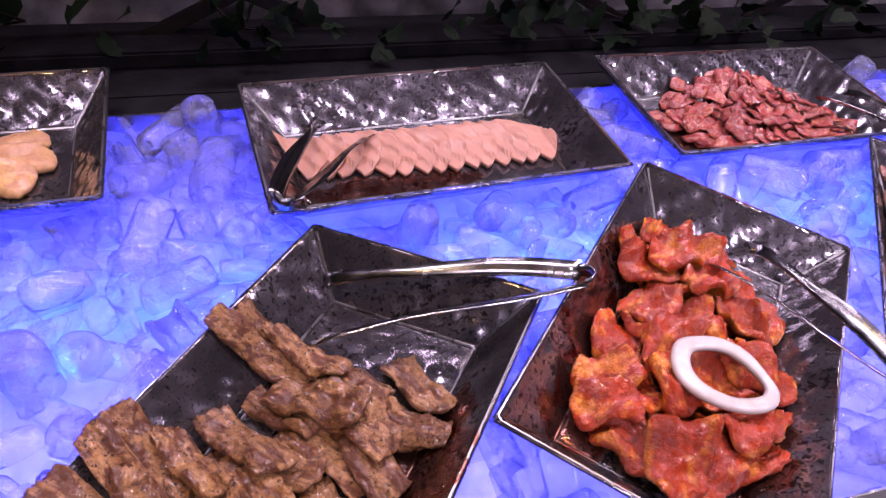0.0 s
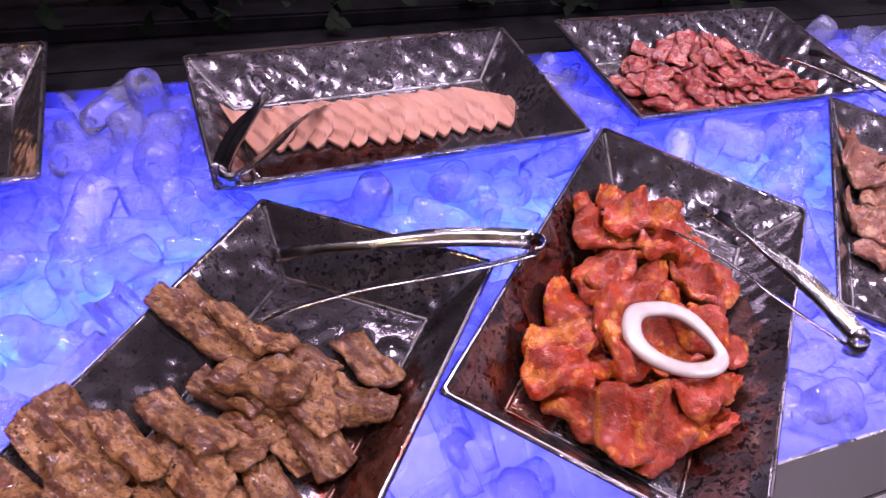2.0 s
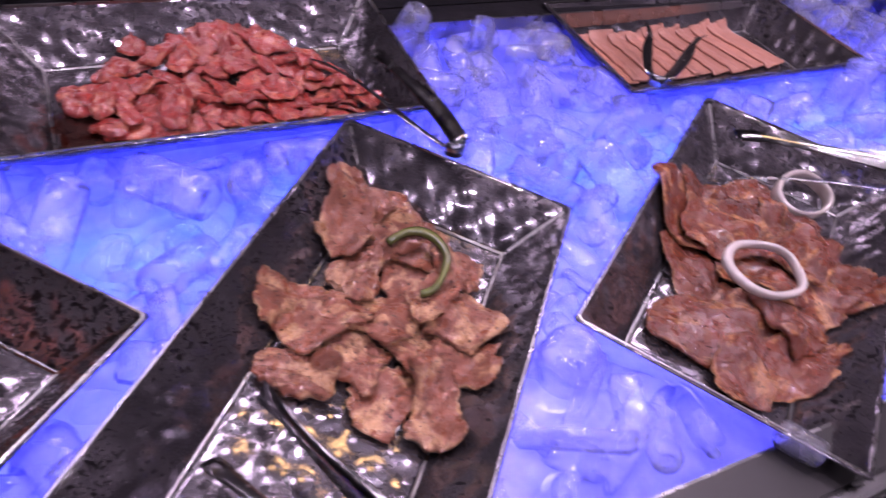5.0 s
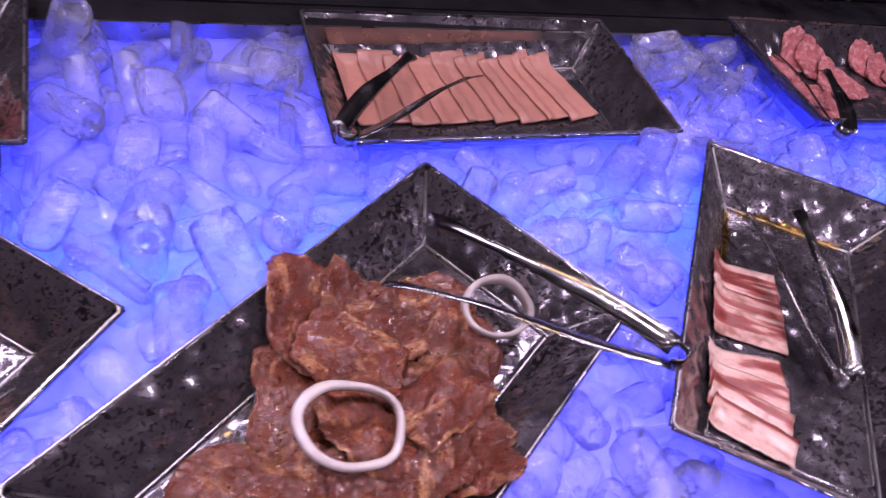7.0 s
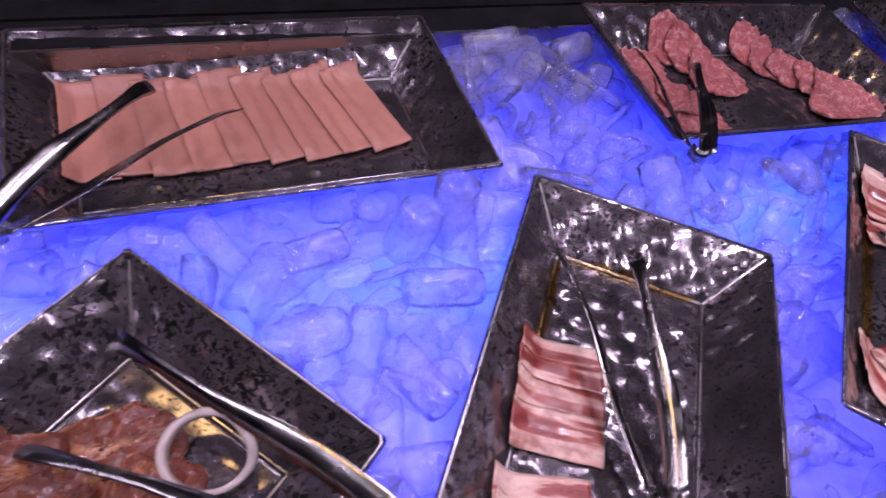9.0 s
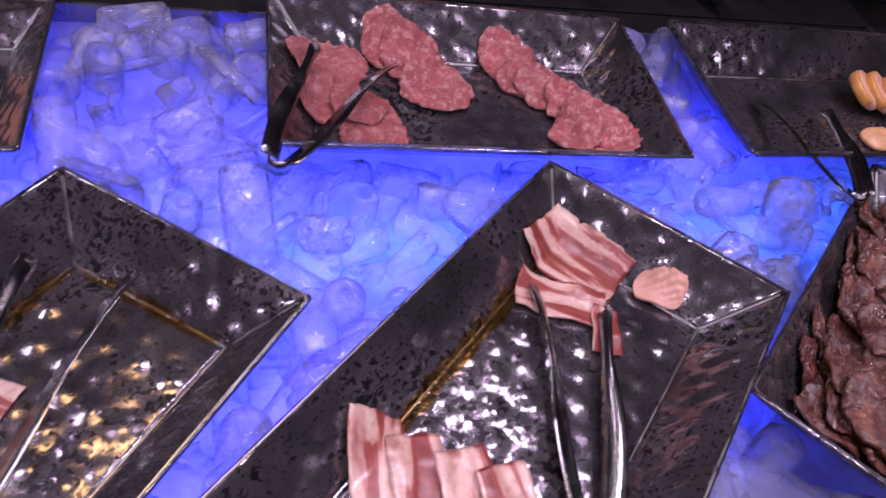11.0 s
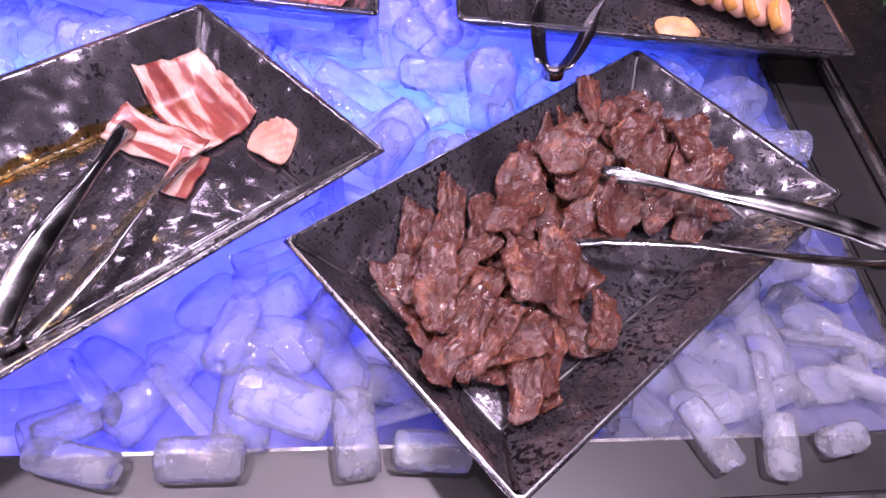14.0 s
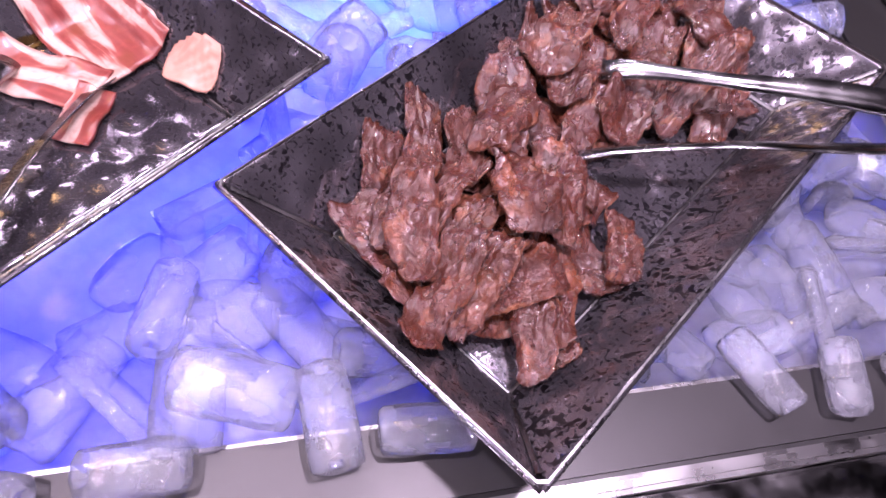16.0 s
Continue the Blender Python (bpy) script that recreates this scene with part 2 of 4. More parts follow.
# stone screen behind, with trellis and ivy
bm = bmesh.new()
NX, NZ = 240, 50
pts = []
for j in range(NZ):
    for i in range(NX):
        p = Vector((-1.6 + 5.0 * i / (NX - 1), 0, -0.029 + 0.69 * j / (NZ - 1)))
        d, c = noise.voronoi(Vector((p.x * 7, p.z * 10, 2.0)))
        pts.append((p.x, 1.22 - min(0.03, (d[1] - d[0]) * 0.06) - 0.012 * noise.noise(p * 16) - 0.004 * noise.noise(p * 60), p.z))
sheet(bm, pts, grid_faces(NX, NZ))
wall_screen = tagged(block("wall_screen", (-1.6, 3.4, 1.235, 1.318, -0.0298, 0.67), WALL), "grey rough stone screen behind the buffet", kind="structure")
part("stone_face", bm, WALL, wall_screen)
block("base_rail", (-1.6, 3.4, 1.08, 1.19, -0.03, -0.004), DARK, counter, "dark timber rail", 0.004)

trellis = tagged(new("trellis"), "dark wooden diamond trellis in front of the stone", "trellis")
trellis.location = (0, 1.155, 0)


def slat(x, slope, y):
    bm = bmesh.new()
    run = 0.62 / math.tan(radians(26)) / 2
    box(bm, -run / math.cos(radians(26)), run / math.cos(radians(26)), -0.005, 0.005, -0.011, 0.011, 0.002)
    ob = part("slat", bm, TIMBER, trellis, smooth=False)
    ob.matrix_basis = pose(x, y, 0.30, 0, slope * 26, 0)


for k in range(-3, 8):
    slat(-0.70 + 0.53 * k, 1, 0.0)
    slat(0.30 + 0.53 * k, -1, -0.012)


def leaf_mesh(seed):
    """A lobed ivy leaf, folded along its rib."""
    rng = random.Random(seed)
    out = [(0, 0), (0.35, 0.05), (0.55, 0.35), (0.30, 0.48), (0.34, 0.75), (0.0, 1.15)]
    left = [(-x * rng.uniform(0.85, 1.1), y) for x, y in out[1:-1]]
    outline = out + left[::-1]
    bm = bmesh.new()
    pts = [(0, 0.5, 0)] + [(x, y, 0.22 * abs(x) - 0.12 * y * y + 0.05 * rng.uniform(-1, 1)) for x, y in outline]
    n = len(outline)
    sheet(bm, pts, [(0, 1 + k, 1 + (k + 1) % n) for k in range(n)])
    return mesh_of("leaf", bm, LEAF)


ivy = tagged(new("ivy"), "dark green ivy trailing over the trellis and rail", "ivy")
ivy.location = (0, 1.12, 0)
LEAVES = [leaf_mesh(k) for k in range(5)]
rng = random.Random(11)
for x in [-0.95 + 0.31 * k for k in range(13)]:
    curve = bpy.data.curves.new("vine", "CURVE")
    curve.dimensions, curve.bevel_depth, curve.bevel_resolution = "3D", 0.0022, 1
    sp = curve.splines.new("POLY")
    sp.points.add(15)
    px, pz = x, 0.45
    nodes = []
    for k in range(16):
        px += rng.uniform(-0.035, 0.05)
        pz -= rng.uniform(0.02, 0.042)
        pz = max(pz, 0.005 + 0.02 * rng.random())
        q = (px, rng.uniform(-0.03, 0.02), pz)
        sp.points[k].co = (*q, 1)
        nodes.append(q)
    curve.materials.append(TIMBER)
    ob = new("vine", curve)
    ob.parent = ivy
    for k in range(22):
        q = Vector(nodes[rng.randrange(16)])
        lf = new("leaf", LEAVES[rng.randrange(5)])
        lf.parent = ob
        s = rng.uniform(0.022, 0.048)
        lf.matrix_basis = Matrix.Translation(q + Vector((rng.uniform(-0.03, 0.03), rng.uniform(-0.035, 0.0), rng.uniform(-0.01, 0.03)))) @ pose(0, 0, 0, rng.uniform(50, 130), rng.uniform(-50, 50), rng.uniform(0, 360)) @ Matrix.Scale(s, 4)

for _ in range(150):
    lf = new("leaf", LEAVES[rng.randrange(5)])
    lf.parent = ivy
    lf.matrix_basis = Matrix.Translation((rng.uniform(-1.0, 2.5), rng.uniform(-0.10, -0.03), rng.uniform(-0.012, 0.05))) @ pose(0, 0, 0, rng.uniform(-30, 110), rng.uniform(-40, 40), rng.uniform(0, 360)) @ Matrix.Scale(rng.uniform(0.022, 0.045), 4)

# turf strip with timber posts beside the bin
bm = bmesh.new()
pts, faces = [], []
rng = random.Random(3)
for _ in range(3200):
    x, y = rng.uniform(2.745, 2.80), rng.uniform(0.66, 1.07)
    a, h, w = rng.uniform(0, 6.28), rng.uniform(0.010, 0.026), 0.0011
    lx, ly = rng.uniform(-0.010, 0.010), rng.uniform(-0.010, 0.010)
    b = len(pts)
    pts += [(x - w * math.cos(a), y - w * math.sin(a), -0.030), (x + w * math.cos(a), y + w * math.sin(a), -0.030), (x + lx, y + ly, -0.030 + h)]
    faces.append((b, b + 1, b + 2))
sheet(bm, pts, faces)
tagged(part("turf", bm, TURF, smooth=False), "strip of bright artificial grass on the granite", "artificial grass", kind="stuff")
for y in (0.76, 0.95):
    post = block("post", (2.806, 2.835, y - 0.016, y + 0.016, -0.030, 0.30), POST, None, "", 0.003)
    tagged(post, "plain brown timber post beside the artificial grass", "post", "timber posts")


# ---- trays ----
TRAYS = {
    "F1": (-0.205, 0.416, 0.013, -2.4, -3.8, -39.2),
    "F2": (0.177, 0.453, 0.003, -0.5, 4.4, -45.2),
    "F3": (0.580, 0.475, -0.016, 0.3, 5.6, -41.4),
    "F4": (0.992, 0.460, -0.022, 1.4, 1.4, -54.3),
    "F5": (1.434, 0.457, -0.002, -2.5, -3.2, -39.5),
    "F6": (1.832, 0.446, 0.026, -3.0, -4.9, -48.6),
    "F7": (2.254, 0.456, 0.006, -2.3, -3.8, -53.0),
    "B0": (-0.582, 0.851, 0.013, 5.0, -0.5, 1.1),
    "B1": (0.005, 0.801, 0.020, 3.5, 0.4, 3.5),
    "B2": (0.527, 0.846, 0.006, 4.1, 1.3, 2.1),
    "B3": (1.234, 0.848, -0.018, -0.1, -1.0, -1.5),
    "B4": (1.870, 0.812, 0.011, -0.4, -0.4, -3.3),
    "B5": (2.377, 0.797, 0.016, -0.4, -1.1, -1.9),
}
DEPTH, RUN = 0.052, 0.047
SIZE = {"F": (0.2451, 0.4385), "B": (0.4298, 0.2451)}


def dimple(u, v, amp):
    """Height of hammered knobs on a loose hexagonal raster."""
    s = 0.029
    j = math.floor(v / (s * 0.87) + 0.5)
    i = math.floor(u / s - 0.5 * (j % 2) + 0.5)
    cu, cv = (i + 0.5 * (j % 2)) * s, j * s * 0.87
    r = noise.noise_vector((i * 1.7, j * 2.3, 4.0))
    cu, cv = cu + r[0] * 0.007, cv + r[1] * 0.007
    amp *= 0.85 + 0.7 * r[2]
    d = ((u - cu) ** 2 + (v - cv) ** 2) / (0.0115 ** 2)
    return amp * max(0.0, 1 - d)


def panel(name, quad, nx, ny, amp, root, thick=0.003):
    """A hammered plate between four corners, with an underside."""
    p00, p10, p11, p01 = (Vector(p) for p in quad)
    nrm = (p10 - p00).cross(p01 - p00).normalized()
    bm = bmesh.new()
    top, low = [], []
    for j in range(ny):
        for i in range(nx):
            s, t = i / (nx - 1), j / (ny - 1)
            p = (p00 * (1 - s) + p10 * s) * (1 - t) + (p01 * (1 - s) + p11 * s) * t
            edge = min(1.0, min(s, 1 - s) * 14, min(t, 1 - t) * 8)
            u, v = (p - (p00 + p10) / 2).dot((p10 - p00).normalized()), (p - p00).dot((p01 - p00).normalized())
            h = edge * (dimple(u, v, amp) + 0.0011 * noise.noise(p * 32))
            top.append(p + nrm * h)
            low.append(p - nrm * thick)
    border = [i for i in range(nx)] + [j * nx + nx - 1 for j in range(1, ny)] + [(ny - 1) * nx + i for i in range(nx - 2, -1, -1)] + [j * nx for j in range(ny - 2, 0, -1)]
    n = nx * ny
    vs = [bm.verts.new(p) for p in top] + [bm.verts.new(low[k]) for k in border]
    for f in grid_faces(nx, ny):
        bm.faces.new([vs[k] for k in f])
    m = len(border)
    for k in range(m):
        a, b = k, (k + 1) % m
        bm.faces.new((vs[border[b]], vs[border[a]], vs[n + a], vs[n + b]))
    bm.faces.new([vs[n + k] for k in range(m)][::-1])
    return part(name, bm, TRAY, root)


def serving_tray(kind):
    w, l = SIZE[kind]
    a, b = w / 2, l / 2
    ai, bi = a - RUN, b - RUN
    root = new("serving_tray")
    panel("base", [(-ai, -bi, 0), (ai, -bi, 0), (ai, bi, 0), (-ai, bi, 0)], int(ai / 0.0021), int(bi / 0.0021), 0.0019, root)
    n1, n2 = int(a / 0.0024), int(b / 0.0024)
    panel("wall_panel", [(-a, -b, DEPTH), (a, -b, DEPTH), (ai, -bi, 0), (-ai, -bi, 0)], n1, 20, 0.0015, root)
    panel("wall_panel", [(a, -b, DEPTH), (a, b, DEPTH), (ai, bi, 0), (ai, -bi, 0)], n2, 20, 0.0015, root)
    panel("wall_panel", [(a, b, DEPTH), (-a, b, DEPTH), (-ai, bi, 0), (ai, bi, 0)], n1, 20, 0.0015, root)
    panel("wall_panel", [(-a, b, DEPTH), (-a, -b, DEPTH), (-ai, -bi, 0), (-ai, bi, 0)], n2, 20, 0.0015, root)
    # thin bare rim and the mitre seams
    bm = bmesh.new()
    c = 0.004
    ring = [(-a + c, -b), (a - c, -b), (a, -b + c), (a, b - c), (a - c, b), (-a + c, b), (-a, b - c), (-a, -b + c)]
    prof = [(1.0, 0.0), (1.0, 0.0018), (0.990, 0.0018), (0.990, -0.001)]
    pts = [(x * s, y * (1 - (1 - s) * w / l), DEPTH + z - 0.001) for s, z in prof for x, y in ring]
    sheet(bm, pts, [(j * 8 + k, j * 8 + (k + 1) % 8, ((j + 1) % 4) * 8 + (k + 1) % 8, ((j + 1) % 4) * 8 + k) for j in range(4) for k in range(8)])
    part("rim", bm, RIM, root, "thin worn bright rim", False)
    for sx in (-1, 1):
        for sy in (-1, 1):
            bm = bmesh.new()
            p, q = Vector((sx * (a - 0.006), sy * (b - 0.006), DEPTH - 0.004)), Vector((sx * ai, sy * bi, 0.001))
            side = Vector((sx, -sy, 0)).normalized() * 0.0016
            up = Vector((0, 0, 0.0012))
            pts = [p - side, p + side, q + side, q - side, p + up, q + up]
            sheet(bm, pts, [(0, 4, 5, 3), (4, 1, 2, 5)])
            part("corner_seam", bm, RIM, root, "bright worn corner seam", False)
    # added bright strips for the highlight where the sides meet the bottom
    for (x0, y0), (x1, y1) in (((-ai, -bi), (ai, -bi)), ((ai, -bi), (ai, bi)), ((ai, bi), (-ai, bi)), ((-ai, bi), (-ai, -bi))):
        bm = bmesh.new()
        out = Vector((y1 - y0, x0 - x1, 0)).normalized()
        p, q, up = Vector((x0, y0, 0.0004)), Vector((x1, y1, 0.0004)), Vector((0, 0, 0.0014))
        sheet(bm, [p - out * 0.0012, q - out * 0.0012, q + up, p + up, q + out * 0.0012 + up, p + out * 0.0012 + up], [(0, 1, 2, 3), (3, 2, 4, 5)])
        part("base_crease", bm, RIM, root, "added bright strip for the highlight along the fold", False)
    return root


def tray_pose(n):
    x, y, z, rx, ry, rz = TRAYS[n]
    return pose(x, y, z, rx, ry, rz) @ pose(0, 0, -DEPTH)


tray_of = {}
for kind in "FB":
    first = None
    for n in TRAYS:
        if n[0] != kind:
            continue
        if first is None:
            first = serving_tray(kind)
            first.matrix_basis = tray_pose(n)
            tray_of[n] = first
        else:
            tray_of[n] = copy_thing(first, tray_pose(n))
        tagged(tray_of[n], "rectangular hammered black pewter-look tray lying on the ice", "serving tray", "trays on the ice")

# ---- ice ----
def ice_level(nx, ny):
    """Heights of the fused ice, kept under every tray."""
    gx, gy = np.linspace(X0, X1, nx), np.linspace(Y0 + 0.001, Y1 - 0.001, ny)
    z = np.zeros((ny, nx))
    for j, y in enumerate(gy):
        for i, x in enumerate(gx):
            p = Vector((x, y, 0))
            z[j, i] = -0.056 + 0.014 * noise.noise(p * 7) + 0.010 * noise.noise(p * 21) + 0.004 * noise.noise(p * 55)
            z[j, i] += 0.02 * (y - 0.6)
    for n in TRAYS:
        inv = tray_pose(n).inverted()
        m = np.array(inv)
        w, l = SIZE[n[0]]
        X, Y = np.meshgrid(gx, gy)
        for _ in range(3):
            L = [m[r, 0] * X + m[r, 1] * Y + m[r, 2] * z + m[r, 3] for r in range(3)]
            over = np.maximum(np.abs(L[0]) - (w / 2 - RUN), np.abs(L[1]) - (l / 2 - RUN))
            lim = -0.006 + np.clip(over, 0, RUN + 0.02) * DEPTH / RUN * 0.95
            z = np.where((over < RUN + 0.002) & (L[2] > lim), z - (L[2] - lim), z)
    return gx, gy, z


GX, GY, GZ = ice_level(440, 90)
bm = bmesh.new()
sheet(bm, [(x, y, GZ[j, i]) for j, y in enumerate(GY) for i, x in enumerate(GX)], grid_faces(len(GX), len(GY)))
ice_bed = tagged(part("ice_bed", bm, ICE_BED), "bed of fused tube ice glowing blue from below", "ice", kind="stuff")


def ice_mesh(kind, seed):
    """One melted lump: a hollow tube, a split shell or a broken slab."""
    rng = random.Random(seed)
    bm = bmesh.new()
    r, h = rng.uniform(0.0145, 0.0195), rng.uniform(0.020, 0.038)
    n = 18
    if kind == "tube":
        ri = r * rng.uniform(0.28, 0.45)
        prof = [(0.0004, -h + 0.007), (ri * 0.9, -h + 0.006), (ri, -h + 0.002), (ri + 0.003, -h), (r - 0.004, -h * 0.99), (r - 0.001, -h + 0.003), (r, -h * 0.5), (r * 0.98, 0), (r, h * 0.5), (r - 0.001, h - 0.003), (r - 0.004, h * 0.98), (ri + 0.003, h), (ri, h - 0.002), (ri * 0.9, h - 0.006), (0.0004, h - 0.007)]
        m = len(prof)
        pts = [(a * math.cos(t), a * math.sin(t), z) for a, z in prof for t in [2 * math.pi * k / n for k in range(n)]]
        faces = [(j * n + k, j * n + (k + 1) % n, (j + 1) * n + (k + 1) % n, (j + 1) * n + k) for j in range(m - 1) for k in range(n)]
        faces += [tuple(range(n))[::-1], tuple((m - 1) * n + k for k in range(n))]
    elif kind == "shell":
        ri, span = r * 0.55, rng.uniform(2.4, 3.6)
        n = 12
        prof = [(ri, -h * 0.9), (r - 0.003, -h), (r, -h * 0.85), (r * 1.02, 0), (r, h * 0.85), (r - 0.003, h), (ri, h * 0.9), (ri * 0.9, 0)]
        m = len(prof)
        pts = [(a * math.cos(t) - r * 0.5, a * math.sin(t), z) for a, z in prof for t in [span * (k / (n - 1) - 0.5) for k in range(n)]]
        faces = [(j * n + k, j * n + k + 1, ((j + 1) % m) * n + k + 1, ((j + 1) % m) * n + k) for j in range(m) for k in range(n - 1)]
        faces += [tuple(j * n for j in range(m))[::-1], tuple(j * n + n - 1 for j in range(m))]
    else:
        bmesh.ops.create_icosphere(bm, subdivisions=3, radius=1.0)
        sx, sy, sz = rng.uniform(0.018, 0.032), rng.uniform(0.014, 0.022), rng.uniform(0.009, 0.014)
        for v in bm.verts:
            p = Vector([math.copysign(abs(c) ** 0.6, c) for c in v.co])
            v.co = Vector((p.x * sx, p.y * sy, p.z * sz))
        pts = None
    if pts:
        sheet(bm, pts, faces)
    off = Vector((seed * 3.1, 0, 0))
    for v in bm.verts:
        v.co += 0.0016 * noise.noise_vector(v.co * 34 + off) + 0.0009 * noise.noise_vector(v.co * 120 + off)
    bmesh.ops.recalc_face_normals(bm, faces=bm.faces)
    return mesh_of("ice_" + kind, bm, ICE)


ICE_MESHES = [ice_mesh(k, s) for s, k in enumerate(["tube"] * 6 + ["shell"] * 4 + ["slab"] * 4)]
TRAY_INV = {n: (np.array(tray_pose(n).inverted()), SIZE[n[0]]) for n in TRAYS}


def clear_of_trays(x, y, z, gap):
    for m, (w, l) in TRAY_INV.values():
        lx = m[0, 0] * x + m[0, 1] * y + m[0, 2] * z + m[0, 3]
        ly = m[1, 0] * x + m[1, 1] * y + m[1, 2] * z + m[1, 3]
        if max(abs(lx) - w / 2, abs(ly) - l / 2) < gap:
            return False
    return True


def bed_height(x, y):
    i = min(len(GX) - 1, max(0, int((x - X0) / (X1 - X0) * (len(GX) - 1) + 0.5)))
    j = min(len(GY) - 1, max(0, int((y - Y0) / (Y1 - Y0) * (len(GY) - 1) + 0.5)))
    return GZ[j, i]


ICE_POINTS = [np.array([(*v.co, 1.0) for v in me.vertices]) for me in ICE_MESHES]


def touches_tray(m, kind):
    """Whether a lump at pose m would cut into a tray."""
    pts = ICE_POINTS[kind] @ np.array(m).T
    for inv, (w, l) in TRAY_INV.values():
        q = pts @ inv.T
        over = np.maximum(np.abs(q[:, 0]) - (w / 2 - RUN), np.abs(q[:, 1]) - (l / 2 - RUN))
        under = np.clip(over, 0, None) * DEPTH / RUN - 0.006
        if np.any((over < RUN + 0.003) & (q[:, 2] > under)):
            return True
    return False


rng = random.Random(5)
places, tiers = [], ((0.031, 0.004, 30000), (0.066, 0.020, 6000))
cells = {}
for gap, lift, tries in tiers:
    cells.clear()
    for _ in range(tries):
        x, y = rng.uniform(X0 + 0.02, X1 - 0.03), rng.uniform(Y0 + 0.022, Y1 - 0.03)
        key = (int(x // gap), int(y // gap))
        if any((x - a) ** 2 + (y - b) ** 2 < gap * gap for i in (-1, 0, 1) for j in (-1, 0, 1) for a, b in cells.get((key[0] + i, key[1] + j), ())):
            continue
        if not clear_of_trays(x, y, -0.03, -0.03):
            continue
        kind = rng.choices(range(14), [4] * 6 + [4] * 4 + [2] * 4)[0]
        sc = rng.uniform(0.80, 1.15) if lift < 0.01 else rng.uniform(0.95, 1.30)
        tilt = rng.uniform(55, 115) if rng.random() < 0.8 and kind < 10 else rng.uniform(-25, 25)
        rest = pose(0, 0, 0, tilt, rng.uniform(-15, 15), rng.uniform(0, 360)) @ Matrix.Diagonal((sc, sc, sc * rng.uniform(0.9, 1.25), 1))
        for drop in (0.0, 0.012):
            m = Matrix.Translation((x, y, bed_height(x, y) + lift - drop)) @ rest
            if not touches_tray(m, kind):
                cells.setdefault(key, []).append((x, y))
                places.append((y, m, kind))
                break
# a few lumps that slid onto the steel rim
for x, y, a, k in ((1.956, 0.276, 90, 0), (2.058, 0.290, 5, 2), (2.112, 0.276, 85, 5), (2.328, 0.283, 205, 1), (2.385, 0.272, 165, 3), (2.44, 0.276, 100, 4), (1.878, 0.276, 75, 1), (1.865, 0.30, 110, 3), (0.86, 0.276, 30, 4), (1.73, 0.28, 100, 5)):
    places.append((0.0, pose(x, y, -0.0385, 90, 0, a) @ Matrix.Scale(0.82, 4), k))
places.sort(key=lambda p: p[0])
for _, m, k in places[:300]:
    ob = new("ice_tube" if k < 6 else "ice_shard", ICE_MESHES[k])
    ob.parent = ice_bed
    ob.matrix_basis = m
tmp_v, tmp_f = [], []
for _, m, k in places[300:]:
    me = ICE_MESHES[k]
    base = len(tmp_v)
    tmp_v += [m @ v.co for v in me.vertices]
    tmp_f += [tuple(base + i for i in p.vertices) for p in me.polygons]
me = bpy.data.meshes.new("loose_ice")
me.from_pydata(tmp_v, [], tmp_f)
me.materials.append(ICE)
me.shade_smooth()
loose = new("loose_ice", me)
loose.parent = ice_bed
tagged(loose, "heap of melting clear tube ice", kind="stuff")


# ---- food ----
def food_material(name, lean, fat, streak=(14, 60), amount=0.5, specks=0.0, rough=0.3, hard=0.05, relief=0.6, coat=0.6, dark=0.55, wet=220):
    """Wet meat: lean and fat in streaks along x, darker blotches, pepper specks."""
    m = Nodes(name)
    v = m.coords()
    mp = m.add("ShaderNodeMapping", Vector=v)
    mp.inputs["Scale"].default_value = (streak[0], streak[1], streak[1])
    band = m.noise(mp.outputs[0], 1.0, 4, 0.6, 0.6)
    mask = m.gray(band, amount - hard, amount + hard, 0, 1)
    rind = m.tree.nodes.new("ShaderNodeAttribute")
    rind.attribute_name = "rind"
    wav = m.add("ShaderNodeMath", Value=rind.outputs["Fac"])
    wav.operation = "ADD"
    m.link(m.gray(m.noise(v, 45, 4), 0.3, 0.7, -0.35, 0.35), wav.inputs[1])
    both = m.add("ShaderNodeMath", Value=mask)
    both.operation = "MAXIMUM"
    m.link(m.gray(wav.outputs[0], 0.72, 0.92, 0, 1), both.inputs[1])
    mask = both.outputs[0]
    lean2 = m.mix(m.gray(m.noise(v, 35, 4), 0.35, 0.7, 0, 1), lean, tuple(c * dark for c in lean))
    col = m.mix(mask, lean2, fat)
    info = m.tree.nodes.new("ShaderNodeObjectInfo")
    col = m.mix(m.gray(info.outputs["Random"], 0, 1, 0.0, 0.45), col, tuple(c * 0.45 for c in lean))
    fine = m.noise(v, 260, 3)
    col = m.mix(m.gray(fine, 0.45, 0.6, 0.0, 0.4), col, tuple(c * 0.6 for c in lean))
    if specks:
        col = m.mix(m.gray(m.noise(v, 330, 1), 0.70 - specks, 0.73 - specks, 0, 1), col, (0.025, 0.012, 0.006))
    film_relief = m.bump(m.noise(v, wet, 2, 0.5), 0.45, 0.002)
    height = m.add("ShaderNodeMath", Value=m.noise(v, 150, 6, 0.7))
    height.operation = "ADD"
    m.link(m.noise(v, 420, 3), height.inputs[1])
    r = m.gray(m.noise(v, 70, 3), 0.3, 0.7, rough - 0.12, rough + 0.2)
    nrm = m.bump(height.outputs[0], relief, 0.004)
    return m.set(Base_Color=col, Roughness=r, Coat_Weight=coat, Coat_Roughness=0.05, Coat_Normal=film_relief, Coat_IOR=1.5, Specular_IOR_Level=0.5, Normal=nrm)


